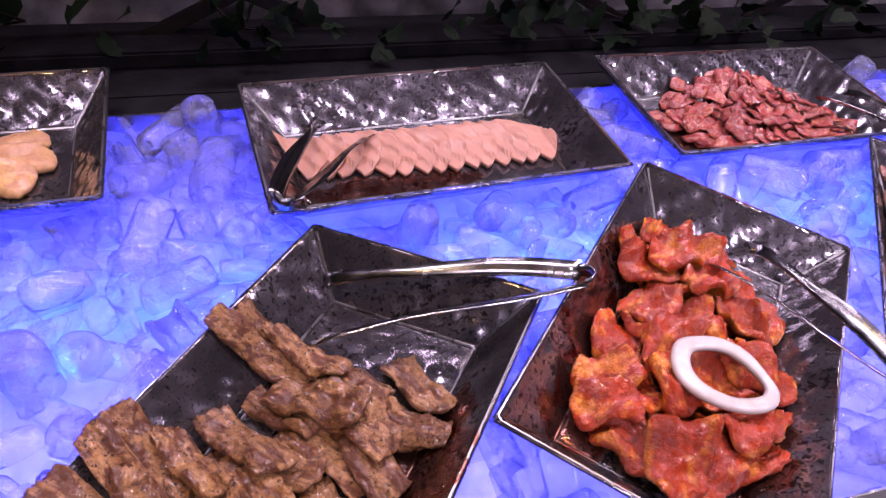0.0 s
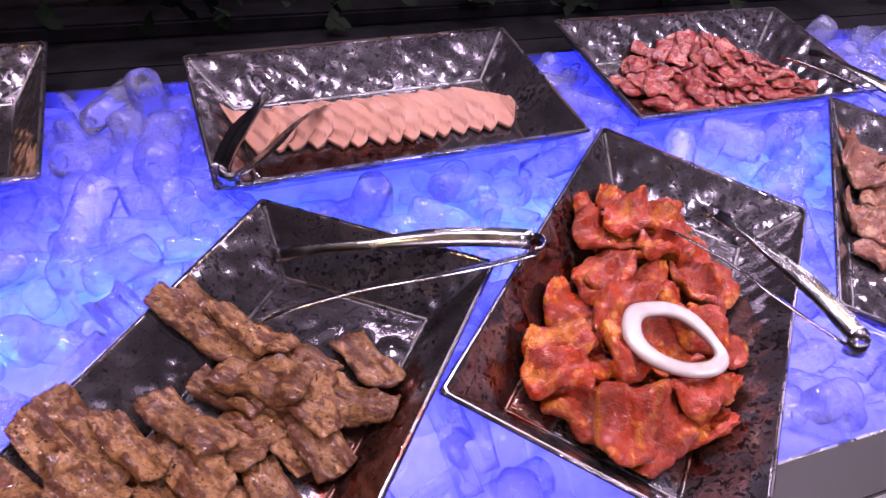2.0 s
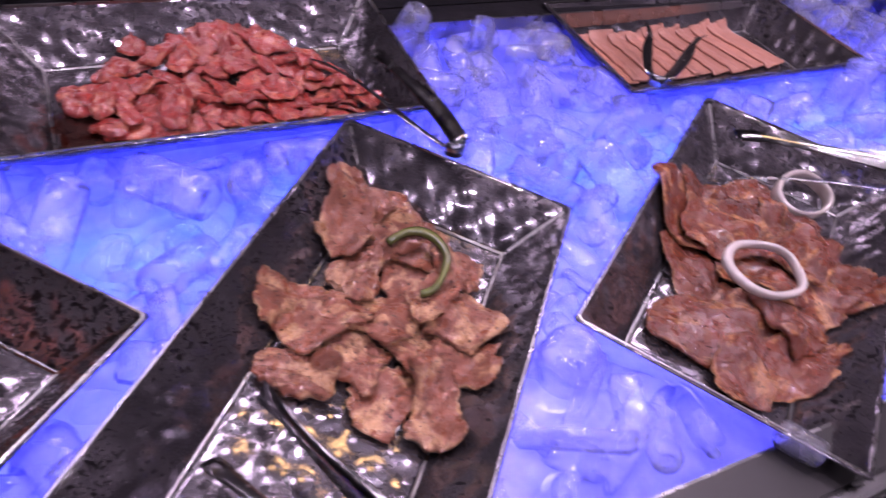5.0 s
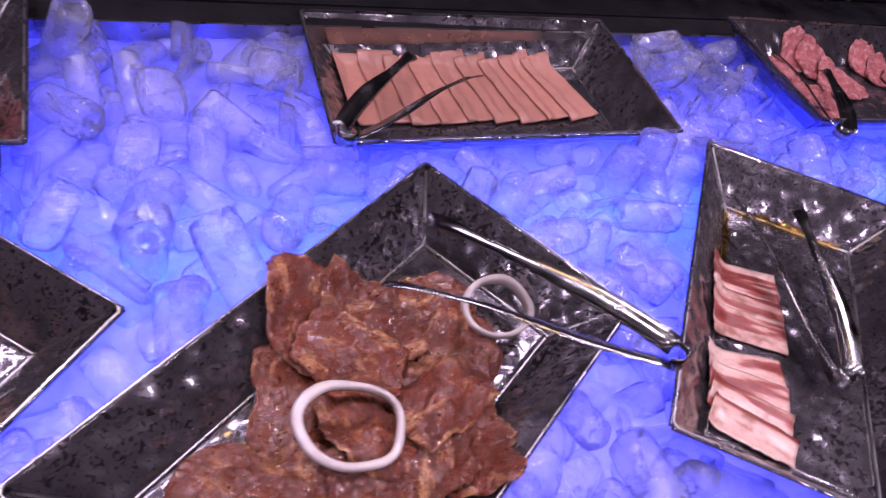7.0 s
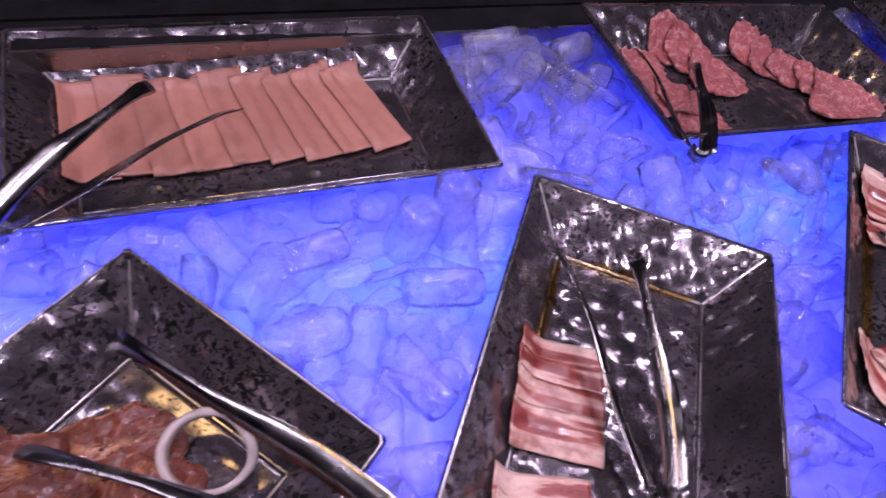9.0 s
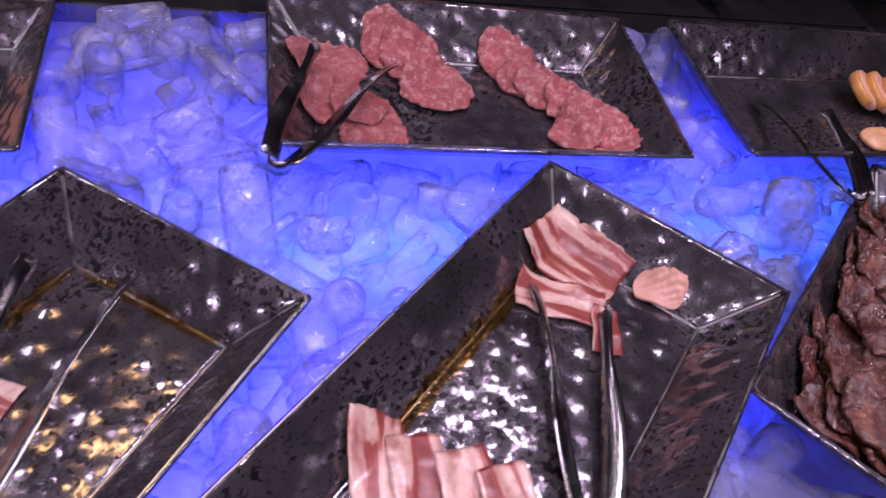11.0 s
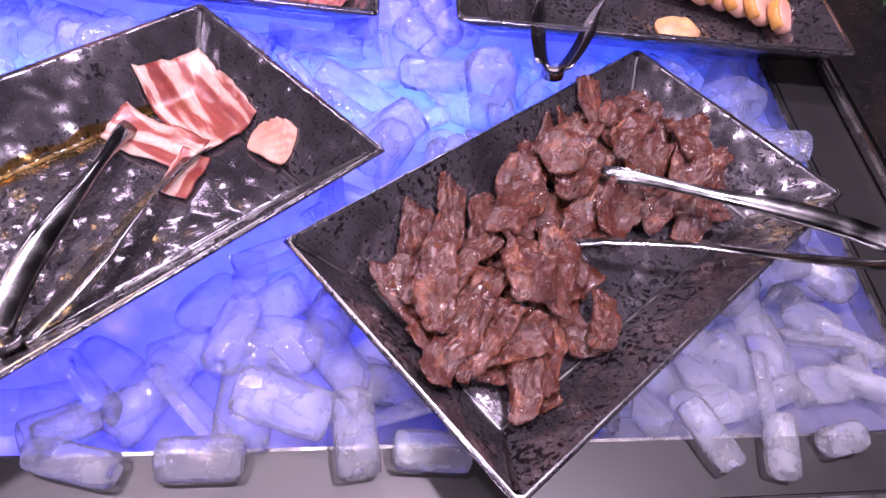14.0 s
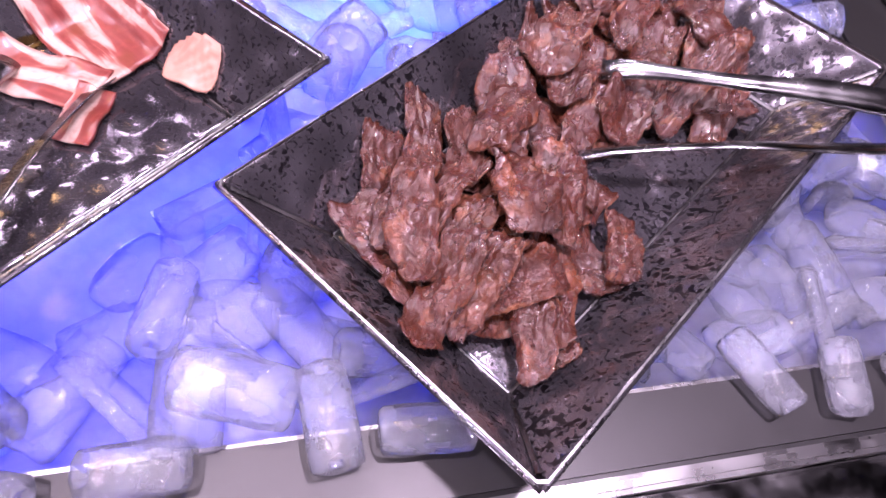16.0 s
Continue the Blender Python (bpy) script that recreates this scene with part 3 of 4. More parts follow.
def bacon_material():
    m = Nodes("bacon")
    v = m.coords()
    mp = m.add("ShaderNodeMapping", Vector=v)
    mp.inputs["Scale"].default_value = (8, 58, 20)
    band = m.noise(mp.outputs[0], 1.0, 3, 0.5, 0.5)
    col = m.ramp(band, [(0.36, (0.15, 0.026, 0.021)), (0.455, (0.24, 0.060, 0.048)), (0.50, (0.46, 0.29, 0.235)), (0.66, (0.55, 0.42, 0.345))])
    col = m.mix(m.gray(m.noise(v, 150, 4), 0.5, 0.65, 0, 0.3), col, (0.33, 0.085, 0.06))
    col = m.mix(m.gray(m.noise(v, 32, 3), 0.56, 0.68, 0, 0.75), col, (0.17, 0.045, 0.022))
    return m.set(Base_Color=col, Roughness=0.32, Coat_Weight=0.25, Coat_Roughness=0.15, Normal=m.bump(m.noise(mp.outputs[0], 2.0, 4), 0.4, 0.002))


def plain_food(name, a, b, scale, rough, relief=0.15, coat=0.1):
    m = Nodes(name)
    v = m.coords()
    col = m.ramp(m.noise(v, scale, 5, 0.6), [(0.3, a), (0.7, b)])
    info = m.tree.nodes.new("ShaderNodeObjectInfo")
    col = m.mix(m.gray(info.outputs["Random"], 0, 1, 0.0, 0.35), col, tuple(c * 0.55 for c in a))
    return m.set(Base_Color=col, Roughness=rough, Coat_Weight=coat, Coat_Roughness=0.2, Normal=m.bump(m.noise(v, scale * 6, 4), relief, 0.001))


PORK = food_material("seasoned_pork", (0.15, 0.047, 0.015), (0.40, 0.205, 0.078), (12, 95), 0.50, 0.05, 0.38)
ORANGE = food_material("red_marinade_pork", (0.50, 0.055, 0.010), (0.78, 0.28, 0.035), (24, 40), 0.58, 0.0, 0.25, 0.05)
PALE = food_material("pepper_pork", (0.27, 0.092, 0.050), (0.52, 0.31, 0.16), (25, 40), 0.57, 0.04, 0.3)
CHOP = food_material("soy_chop", (0.17, 0.038, 0.016), (0.42, 0.20, 0.085), (18, 55), 0.59, 0.03, 0.25, 0.05)
BEEF = food_material("dark_beef", (0.092, 0.022, 0.010), (0.19, 0.062, 0.027), (25, 60), 0.60, 0.0, 0.24, coat=0.9, wet=380)
RED = food_material("red_beef", (0.36, 0.040, 0.028), (0.56, 0.19, 0.11), (30, 50), 0.58, 0.0, 0.25, 0.06, coat=0.85)
MINCE = food_material("minced_pork", (0.46, 0.115, 0.115), (0.64, 0.34, 0.31), (110, 110), 0.56, 0.0, 0.4, 0.08, 0.9, 0.25, 0.65)
BACON = bacon_material()
HAM = plain_food("luncheon_meat", (0.48, 0.245, 0.175), (0.54, 0.28, 0.20), 60, 0.42)
HAM2 = plain_food("sausage_slice", (0.33, 0.150, 0.108), (0.39, 0.182, 0.13), 60, 0.45)
DUCK = food_material("smoked_breast", (0.66, 0.36, 0.20), (0.74, 0.46, 0.13), (20, 60), 0.55, 0.0, 0.35, 0.12, 0.15, 0.2, 0.9)
BREAST = plain_food("cooked_breast", (0.56, 0.27, 0.19), (0.66, 0.40, 0.28), 55, 0.4, 0.25)
SKIN = plain_food("yellow_skin", (0.50, 0.22, 0.04), (0.66, 0.36, 0.10), 70, 0.28, 0.2, 0.4)
ONION = plain_food("onion", (0.40, 0.36, 0.33), (0.54, 0.50, 0.46), 45, 0.22, 0.15, 0.4)
PEPPER = plain_food("green_pepper", (0.040, 0.055, 0.010), (0.075, 0.09, 0.018), 40, 0.25, 0.1, 0.4)

RES = 0.003
LEVEL = {}


def level_of(n):
    """The height map over a tray's inside, in its own axes; what is laid in raises it."""
    if n not in LEVEL:
        w, l = SIZE[n[0]]
        nx, ny = int(w / RES) + 9, int(l / RES) + 9
        X, Y = np.meshgrid((np.arange(nx) - nx // 2) * RES, (np.arange(ny) - ny // 2) * RES)
        over = np.maximum(np.abs(X) - (w / 2 - RUN), np.abs(Y) - (l / 2 - RUN))
        LEVEL[n] = np.clip(over, 0, RUN) * DEPTH / RUN + 0.0022
    return LEVEL[n]


def blur(a, k):
    for axis in (0, 1):
        s = sum(np.roll(a, i, axis) for i in range(-k, k + 1)) / (2 * k + 1)
        a = s
    return a


def lay(n, name, mat, u, v, rot, length, width, thick, seed, label, category, group="", disc=0.5, ragged=0.12, fold=0.0, soft=1, bulge=0.6, cells=(40, 28), grain=0.0, half=False):
    """Lays one limp piece on what already lies in tray n. u, v in metres in the tray's axes."""
    H = level_of(n)
    ny, nx = H.shape
    smooth_h = np.maximum(blur(H, soft), H * 0.75)
    na, nb = cells
    ca, sa = math.cos(radians(rot)), math.sin(radians(rot))
    off = Vector((seed * 1.37, seed * 2.11, 0))
    s, t = np.meshgrid(np.linspace(-1, 1, na), np.linspace(-1, 1, nb))
    px = s * np.sqrt(1 - disc * t * t / 2) * length / 2
    py = t * np.sqrt(1 - disc * s * s / 2) * width / 2
    if half:
        py = width / 2 - width * (1 - (s * 0.97) ** 2) ** 0.6 * (1 - t) / 2
    wob = np.array([[noise.noise_vector(Vector((a * 28, b * 28, 0)) + off)[:] for a, b in zip(ra, rb)] for ra, rb in zip(px, py)])
    fine = np.array([[noise.noise_vector(Vector((a * 110, b * 110, 5)) + off)[:] for a, b in zip(ra, rb)] for ra, rb in zip(px, py)])
    px = px + wob[..., 0] * ragged * width + fine[..., 0] * ragged * width * 0.35
    py = py + wob[..., 1] * ragged * width + fine[..., 1] * ragged * width * 0.35
    tu, tv = u + px * ca - py * sa, v + px * sa + py * ca
    iu = np.clip((tu / RES + nx // 2).astype(int), 0, nx - 1)
    iv = np.clip((tv / RES + ny // 2).astype(int), 0, ny - 1)
    base = smooth_h[iv, iu]
    edge = 1 - np.maximum(np.abs(s), np.abs(t)) ** 5 * bulge
    lump = np.array([[noise.noise(Vector((a * 60, b * 60, 3)) + off) for a, b in zip(ra, rb)] for ra, rb in zip(px, py)])
    curl = fold * (np.sin(px / width * 5.5 + seed) * 0.5 + 0.5) * (0.4 + 0.6 * np.abs(t))
    low = base + curl * 0.9
    rough = np.array([[noise.fractal(Vector((a * 120, b * 190, 9)) + off, 0.8, 2.1, 4) for a, b in zip(ra, rb)] for ra, rb in zip(px, py)]) if grain else 0.0
    top = base + curl + thick * edge * (1 + 0.35 * lump) + grain * rough
    k = na * nb
    z0 = float(base.min())
    ring = [i for i in range(na)] + [j * na + na - 1 for j in range(1, nb)] + [(nb - 1) * na + i for i in range(na - 2, -1, -1)] + [j * na for j in range(nb - 2, 0, -1)]
    pts = [(a, b, c - z0) for a, b, c in zip(px.ravel(), py.ravel(), top.ravel())]
    pts += [(a * 0.97, b * 0.97, c - z0) for a, b, c in zip(px.ravel(), py.ravel(), low.ravel())]
    faces = grid_faces(na, nb) + grid_faces(na, nb, k, True)
    m = len(ring)
    faces += [(ring[(q + 1) % m], ring[q], k + ring[q], k + ring[(q + 1) % m]) for q in range(m)]
    me = bpy.data.meshes.new(name)
    me.from_pydata(pts, [], faces)
    me.materials.append(mat)
    me.shade_smooth()
    cap = np.clip(np.maximum(t, np.abs(s) * 0.9), 0, 1) ** 4
    me.attributes.new("rind", "FLOAT", "POINT").data.foreach_set("value", np.concatenate([cap.ravel(), np.ones(k)]).astype(np.float32))
    ob = new(name, me)
    ob.matrix_basis = tray_pose(n) @ pose(u, v, z0, 0, 0, rot)
    np.maximum.at(H, (iv, iu), top)
    fill = blur(H, 1)
    H[:] = np.maximum(H, fill)
    return tagged(ob, label, category, group)


def breast_slice(n, u, v, length, lean, seed):
    """A thick oval slice that leans on the next one, with a band of skin over its upper edge."""
    root = new("duck_slice")
    root.matrix_basis = tray_pose(n) @ pose(u, v, 0.0225, 0, 0, -28) @ pose(0, 0, 0, 0, lean, 0)
    na, half = 36, 0.0075
    a, b = length / 2 * 0.88, length / 2

    def rim(t, grow):
        w = 1 + 0.06 * noise.noise(Vector((math.cos(t) * 1.5, math.sin(t) * 1.5, seed * 2.1)))
        return (a + grow) * w * math.cos(t), (b + grow) * w * math.sin(t)

    prof = [(-0.02, half), (-0.008, half * 1.06), (-0.002, half * 0.85), (0, 0.0), (-0.002, -half * 0.85), (-0.008, -half), (-0.02, -half)]
    angles = [2 * math.pi * k / na for k in range(na)]
    pts = [(*rim(t, max(g, -a * 0.9)), z) for g, z in prof for t in angles]
    m = len(prof)
    faces = [(j * na + k, (j + 1) * na + k, (j + 1) * na + (k + 1) % na, j * na + (k + 1) % na) for j in range(m - 1) for k in range(na)]
    faces += [tuple(range(na)), tuple((m - 1) * na + k for k in range(na))[::-1]]
    bm = sheet(bmesh.new(), pts, faces)
    bmesh.ops.recalc_face_normals(bm, faces=bm.faces)
    part("flesh", bm, BREAST, root, "pale pinkish cooked meat")
    arc = [math.pi * (-0.15 + 1.3 * k / 21) + math.pi / 2 * 0.7 for k in range(22)]
    band = [(0.0004, half * 0.9), (0.0022, half * 0.5), (0.0026, 0.0), (0.0022, -half * 0.6), (0.0004, -half * 0.95), (-0.001, 0.0)]
    q = len(band)
    pts = [(*rim(t, g), z) for t in arc for g, z in band]
    faces = [(k * q + j, k * q + (j + 1) % q, (k + 1) * q + (j + 1) % q, (k + 1) * q + j) for k in range(21) for j in range(q)]
    faces += [tuple(range(q)), tuple(21 * q + j for j in range(q))[::-1]]
    bm = sheet(bmesh.new(), pts, faces)
    bmesh.ops.recalc_face_normals(bm, faces=bm.faces)
    part("skin", bm, SKIN, root, "glossy yellow-brown skin")
    return tagged(root, "thick smoked breast slice with yellow skin", "meat", "smoked breast slices")


def inside(poly, x, y):
    hit = False
    for (a, b), (c, d) in zip(poly, poly[1:] + poly[:1]):
        if (b > y) != (d > y) and x < (c - a) * (y - b) / (d - b) + a:
            hit = not hit
    return hit


def pile(n, poly, count, mat, name, label, category, group, size, thick, turn, seed, **kw):
    """Fills an outline, in centimetres of the tray's axes, with overlapping pieces from its far end to the near one."""
    rng = random.Random(seed)
    xs, ys = [p[0] for p in poly], [p[1] for p in poly]
    got = []
    while len(got) < count:
        best = None
        for _ in range(12):
            x, y = rng.uniform(min(xs), max(xs)), rng.uniform(min(ys), max(ys))
            if not inside(poly, x, y):
                continue
            d = min([(x - a) ** 2 + (y - b) ** 2 for a, b in got] + [99])
            if best is None or d > best[0]:
                best = (d, x, y)
        if best:
            got.append(best[1:])
    rng.shuffle(got)
    for k, (x, y) in enumerate(got):
        L, W = rng.uniform(*size[0]), rng.uniform(*size[1])
        x, y = x * 0.93, y * 0.95
        lay(n, name, mat, x / 100, y / 100, rng.gauss(turn[0], turn[1]), L, W, thick * rng.uniform(0.75, 1.25), seed * 50 + k, label, category, group, **kw)


PG = "pieces in the tray"
pile("F1", [(-10, 7), (-7, 10.5), (-2, 8.6), (8, 11), (7, 5), (6, -1), (7, -12), (0, -17), (-9, -14), (-11, -8), (-9.5, 0), (-4, 0), (-6, 4)], 34, PORK, "pork_strip",
     "brown marinated pork strip with pale fat and pepper", "meat", "pork strips " + PG, ((0.07, 0.10), (0.026, 0.038)), 0.009, (-14, 13), 1, disc=0.30, ragged=0.11, fold=0.004, grain=0.0036)
pile("F2", [(-8, 15), (-1, 19), (2, 14), (7, 6), (8, 0), (7, -7), (7, -13), (3.6, -16), (-2, -17), (-4, -14.5), (-7.5, -17.5), (-6.5, -12), (-8, -8), (-7.5, -3), (-7, 3), (-8.5, 8)], 34, ORANGE, "pork_piece",
     "glossy orange-red marinated pork piece", "meat", "red pork " + PG, ((0.055, 0.085), (0.038, 0.055)), 0.013, (20, 60), 2, disc=0.8, ragged=0.20, fold=0.013, bulge=0.8, grain=0.0032)
pile("F3", [(-8, 17), (-3.5, 19.5), (-1.5, 14), (6, 13), (7, 4), (9, 3.5), (8.5, -0.6), (5.5, -7), (1.2, -8.5), (0, -2.7), (-2.8, -4.5), (-7.5, -6.5), (-8.5, -4), (-8, 0.4), (-6.2, 6.3), (-8, 13)], 20, PALE, "pork_piece",
     "pale brown peppered pork piece with fatty edge", "meat", "peppered pork " + PG, ((0.055, 0.08), (0.04, 0.058)), 0.009, (30, 70), 3, disc=0.7, ragged=0.26, fold=0.009, grain=0.0036)
pile("F4", [(-10, 4.9), (-6.5, 9.5), (-1.2, 12.5), (2, 10.5), (6.5, 9), (9, 5), (8.5, 0), (7.5, -8), (6.5, -16), (2.5, -17), (-3, -16), (-3.5, -9), (-7, -7), (-8, -3)], 20, CHOP, "pork_chop",
     "thin reddish brown soy-marinated pork chop", "meat", "soy chops " + PG, ((0.075, 0.10), (0.05, 0.07)), 0.007, (60, 70), 4, disc=0.6, ragged=0.16, fold=0.007, grain=0.0026)
pile("F7", [(-9, 14.5), (-7, 18), (-1.3, 20), (1.5, 18), (6, 16), (-0.5, 5.3), (0, 1), (0.8, -4), (5, -3), (8.5, -4), (8, -6), (5.6, -8.2), (7.2, -12.6), (7.4, -16), (5, -17.4), (2, -17.8), (-2, -17), (-5, -17), (-8.5, -13.5), (-9, -8), (-6.8, -3), (-9.5, 2.4), (-9, 9.8)], 66, BEEF, "beef_strip",
     "dark brown glossy marinated beef strip", "meat", "beef strips " + PG, ((0.055, 0.09), (0.026, 0.040)), 0.0075, (-64, 26), 7, disc=0.5, ragged=0.26, fold=0.006, grain=0.0032)
pile("B2", [(-15.5, 1.7), (-9.3, 8.3), (1, 9.0), (11, 7.5), (15.5, 2.2), (17, -6), (12, -8), (0, -7.5), (-12, -7), (-15, -1.8)], 86, RED, "beef_chunk",
     "red marinated beef chunk with pale sinew", "meat", "red beef " + PG, ((0.032, 0.054), (0.022, 0.034)), 0.0055, (0, 70), 8, disc=0.8, ragged=0.26, fold=0.004, cells=(28, 20), bulge=0.8, grain=0.0024)

for k in reversed(range(15)):
    f = k / 14
    lay("B1", "luncheon_slice", HAM, -0.150 + 0.300 * f, 0.016 - 0.004 * f + (0.005 if k < 4 else 0), (112 if k < 4 else 122) + 4 * math.sin(k * 2.3), 0.074 + 0.022 * min(1, f * 2.2), 0.050, 0.0056, 300 + k,
        "smooth pink half-round luncheon meat slice in a fanned row", "luncheon meat", "luncheon slices", disc=0.0, ragged=0.02, soft=0, bulge=0.0, half=True)
for k in range(9):
    f = k / 8
    lay("B3", "ham_slice", HAM2, -0.155 + 0.275 * f, 0.022 + 0.003 * math.sin(k * 1.9), 90 + 15 * f + 3 * math.sin(k * 3.1), 0.128, 0.047, 0.0042, 330 + k,
        "long flat pink ham slice in a fanned row", "ham", "ham slices", disc=0.03, ragged=0.03, soft=1, bulge=0.1)
for k, (u, v, r) in enumerate([(-15, 4.6, 4.3), (-15.2, -1.2, 3.4), (-11, -5, 4.1), (-12.5, -2, 3.2), (-8, 8.2, 3.2), (-5.6, 6.6, 3.4), (-3, 2.8, 4.3), (6.0, 7.4, 3.2), (8.2, 4.9, 3.6), (10.4, 2.6, 3.8), (12.6, 0.2, 3.8), (14.6, -2.2, 3.6), (15.4, -5.6, 3.6), (12.2, -4.6, 3.4)]):
    lay("B4", "meat_patty", MINCE, u / 100, v / 100, k * 47, r * 0.02, r * 0.019, 0.007, 350 + k, "round rough pink minced meat slice", "meat", "minced meat slices", disc=1.0, ragged=0.16, fold=0.005, grain=0.0024)
for k, (u, v, L) in enumerate([(5.4, 1.6, 6.2), (7.6, 1.2, 6.6), (9.8, 0.4, 6.4), (12.0, -0.8, 6.0), (14.2, -2.4, 5.4), (16.4, -4.2, 4.6)]):
    breast_slice("B5", u / 100 + 0.014, v / 100 + 0.012, L / 100, 27 + 2 * k, k)
lay("B5", "duck_slice", DUCK, 0.052, -0.048, 10, 0.055, 0.042, 0.010, 378, "small end piece of smoked breast", "meat", "smoked breast slices", disc=0.9, ragged=0.08)
for k, (u, v, a) in enumerate([(10.2, 3.5, 20), (11.2, 0.5, 5), (9.5, -2.2, -20), (4.0, 1.5, 10)]):
    lay("B0", "chicken_fillet", DUCK, u / 100, v / 100, a, 0.085, 0.045, 0.012, 385 + k, "pale yellow seasoned chicken fillet", "meat", "chicken fillets", disc=0.6, ragged=0.12)
for k, (u, v, a) in enumerate([(-5.2, 4.4, 12), (-5.0, 2.2, 9), (-4.7, -0.1, 7), (-4.4, -2.6, 8), (-4.6, -8.2, 14), (-4.2, -10.6, 2), (-3.9, -13.0, -6), (-3.6, -15.2, -10)]):
    lay("F5", "bacon_slice", BACON, u / 100, v / 100, a, 0.080, 0.040 if k < 4 else 0.036, 0.0024, 400 + k, "raw bacon slice striped pink and white", "bacon", "bacon slices", disc=0.05, ragged=0.05, soft=1, bulge=0.1, cells=(26, 14))
for k, (u, v, a, L, W) in enumerate([(-5.0, 16.0, -4, 0.094, 0.062), (-3.8, 11.0, 22, 0.082, 0.040), (1.0, 10.6, -62, 0.048, 0.026), (2.9, 18.0, 14, 0.046, 0.028),
                                     (-6.0, -12.4, -48, 0.085, 0.040), (-3.2, -11.2, -44, 0.085, 0.040), (0.2, -9.6, -40, 0.085, 0.042), (3.2, -8.6, -36, 0.080, 0.040)]):
    lay("F6", "bacon_slice", BACON if k != 3 else HAM, u / 100, v / 100, a, L, W, 0.0026, 420 + k, "raw bacon slice striped pink and white" if k != 3 else "small pink scrap of bacon", "bacon", "bacon slices", disc=0.1 if k != 3 else 0.7, ragged=0.07, fold=0.003, soft=1, bulge=0.1, cells=(26, 14))


def ring_food(n, name, mat, u, v, z, radius, band, height, tilt, seed, label, category, squash=0.8, arc=1.0):
    """A cut ring of vegetable: band is its wall, arc the part that is left of it."""
    na, nc = 40, 10
    pts, faces = [], []
    for i in range(na):
        a = 2 * math.pi * arc * i / (na if arc == 1.0 else na - 1)
        for j in range(nc):
            b = 2 * math.pi * j / nc
            wob = 1 + 0.16 * noise.noise(Vector((math.cos(a), math.sin(a), seed * 1.7 + 0.3)))
            bw = band * (1 + 0.5 * noise.noise(Vector((math.cos(a) * 0.8, math.sin(a) * 0.8, seed + 7.5))))
            r = (radius - band / 2) * wob + bw / 2 * math.copysign(abs(math.cos(b)) ** 0.6, math.cos(b))
            pts.append((r * math.cos(a), r * squash * math.sin(a), height / 2 * math.copysign(abs(math.sin(b)) ** 0.6, math.sin(b))))
    for i in range(na if arc == 1.0 else na - 1):
        for j in range(nc):
            faces.append((i * nc + j, ((i + 1) % na) * nc + j, ((i + 1) % na) * nc + (j + 1) % nc, i * nc + (j + 1) % nc))
    if arc < 1.0:
        faces += [tuple(range(nc)), tuple((na - 1) * nc + j for j in range(nc))[::-1]]
    bm = sheet(bmesh.new(), pts, faces)
    bmesh.ops.recalc_face_normals(bm, faces=bm.faces)
    ob = part(name, bm, mat)
    ob.matrix_basis = tray_pose(n) @ pose(u, v, z, *tilt)
    return tagged(ob, label, category)


def heap(n, u, v):
    H = level_of(n)
    j, i, k = int(v / RES) + H.shape[0] // 2, int(u / RES) + H.shape[1] // 2, 12
    return float(np.percentile(H[j - k:j + k, i - k:i + k], 88))


ring_food("F2", "onion_ring", ONION, 0.025, -0.068, heap("F2", 0.025, -0.068) + 0.006, 0.047, 0.016, 0.007, (8, -6, -22), 1, "white raw onion ring on the red pork", "onion ring", 0.74)
ring_food("F4", "onion_ring", ONION, 0.008, -0.038, heap("F4", 0.008, -0.038) + 0.007, 0.043, 0.008, 0.010, (6, 5, 20), 2, "white raw onion ring on the chops", "onion ring", 0.80)
ring_food("F4", "onion_ring", ONION, 0.027, 0.148, 0.022, 0.034, 0.007, 0.020, (20, -8, 40), 3, "thick white onion ring under the tongs", "onion ring", 0.86)
ring_food("F3", "pepper_ring", PEPPER, 0.004, 0.079, heap("F3", 0.004, 0.079) + 0.004, 0.038, 0.009, 0.008, (6, 4, -60), 4, "green pepper ring on the pale pork", "pepper ring", 0.9, 0.62)


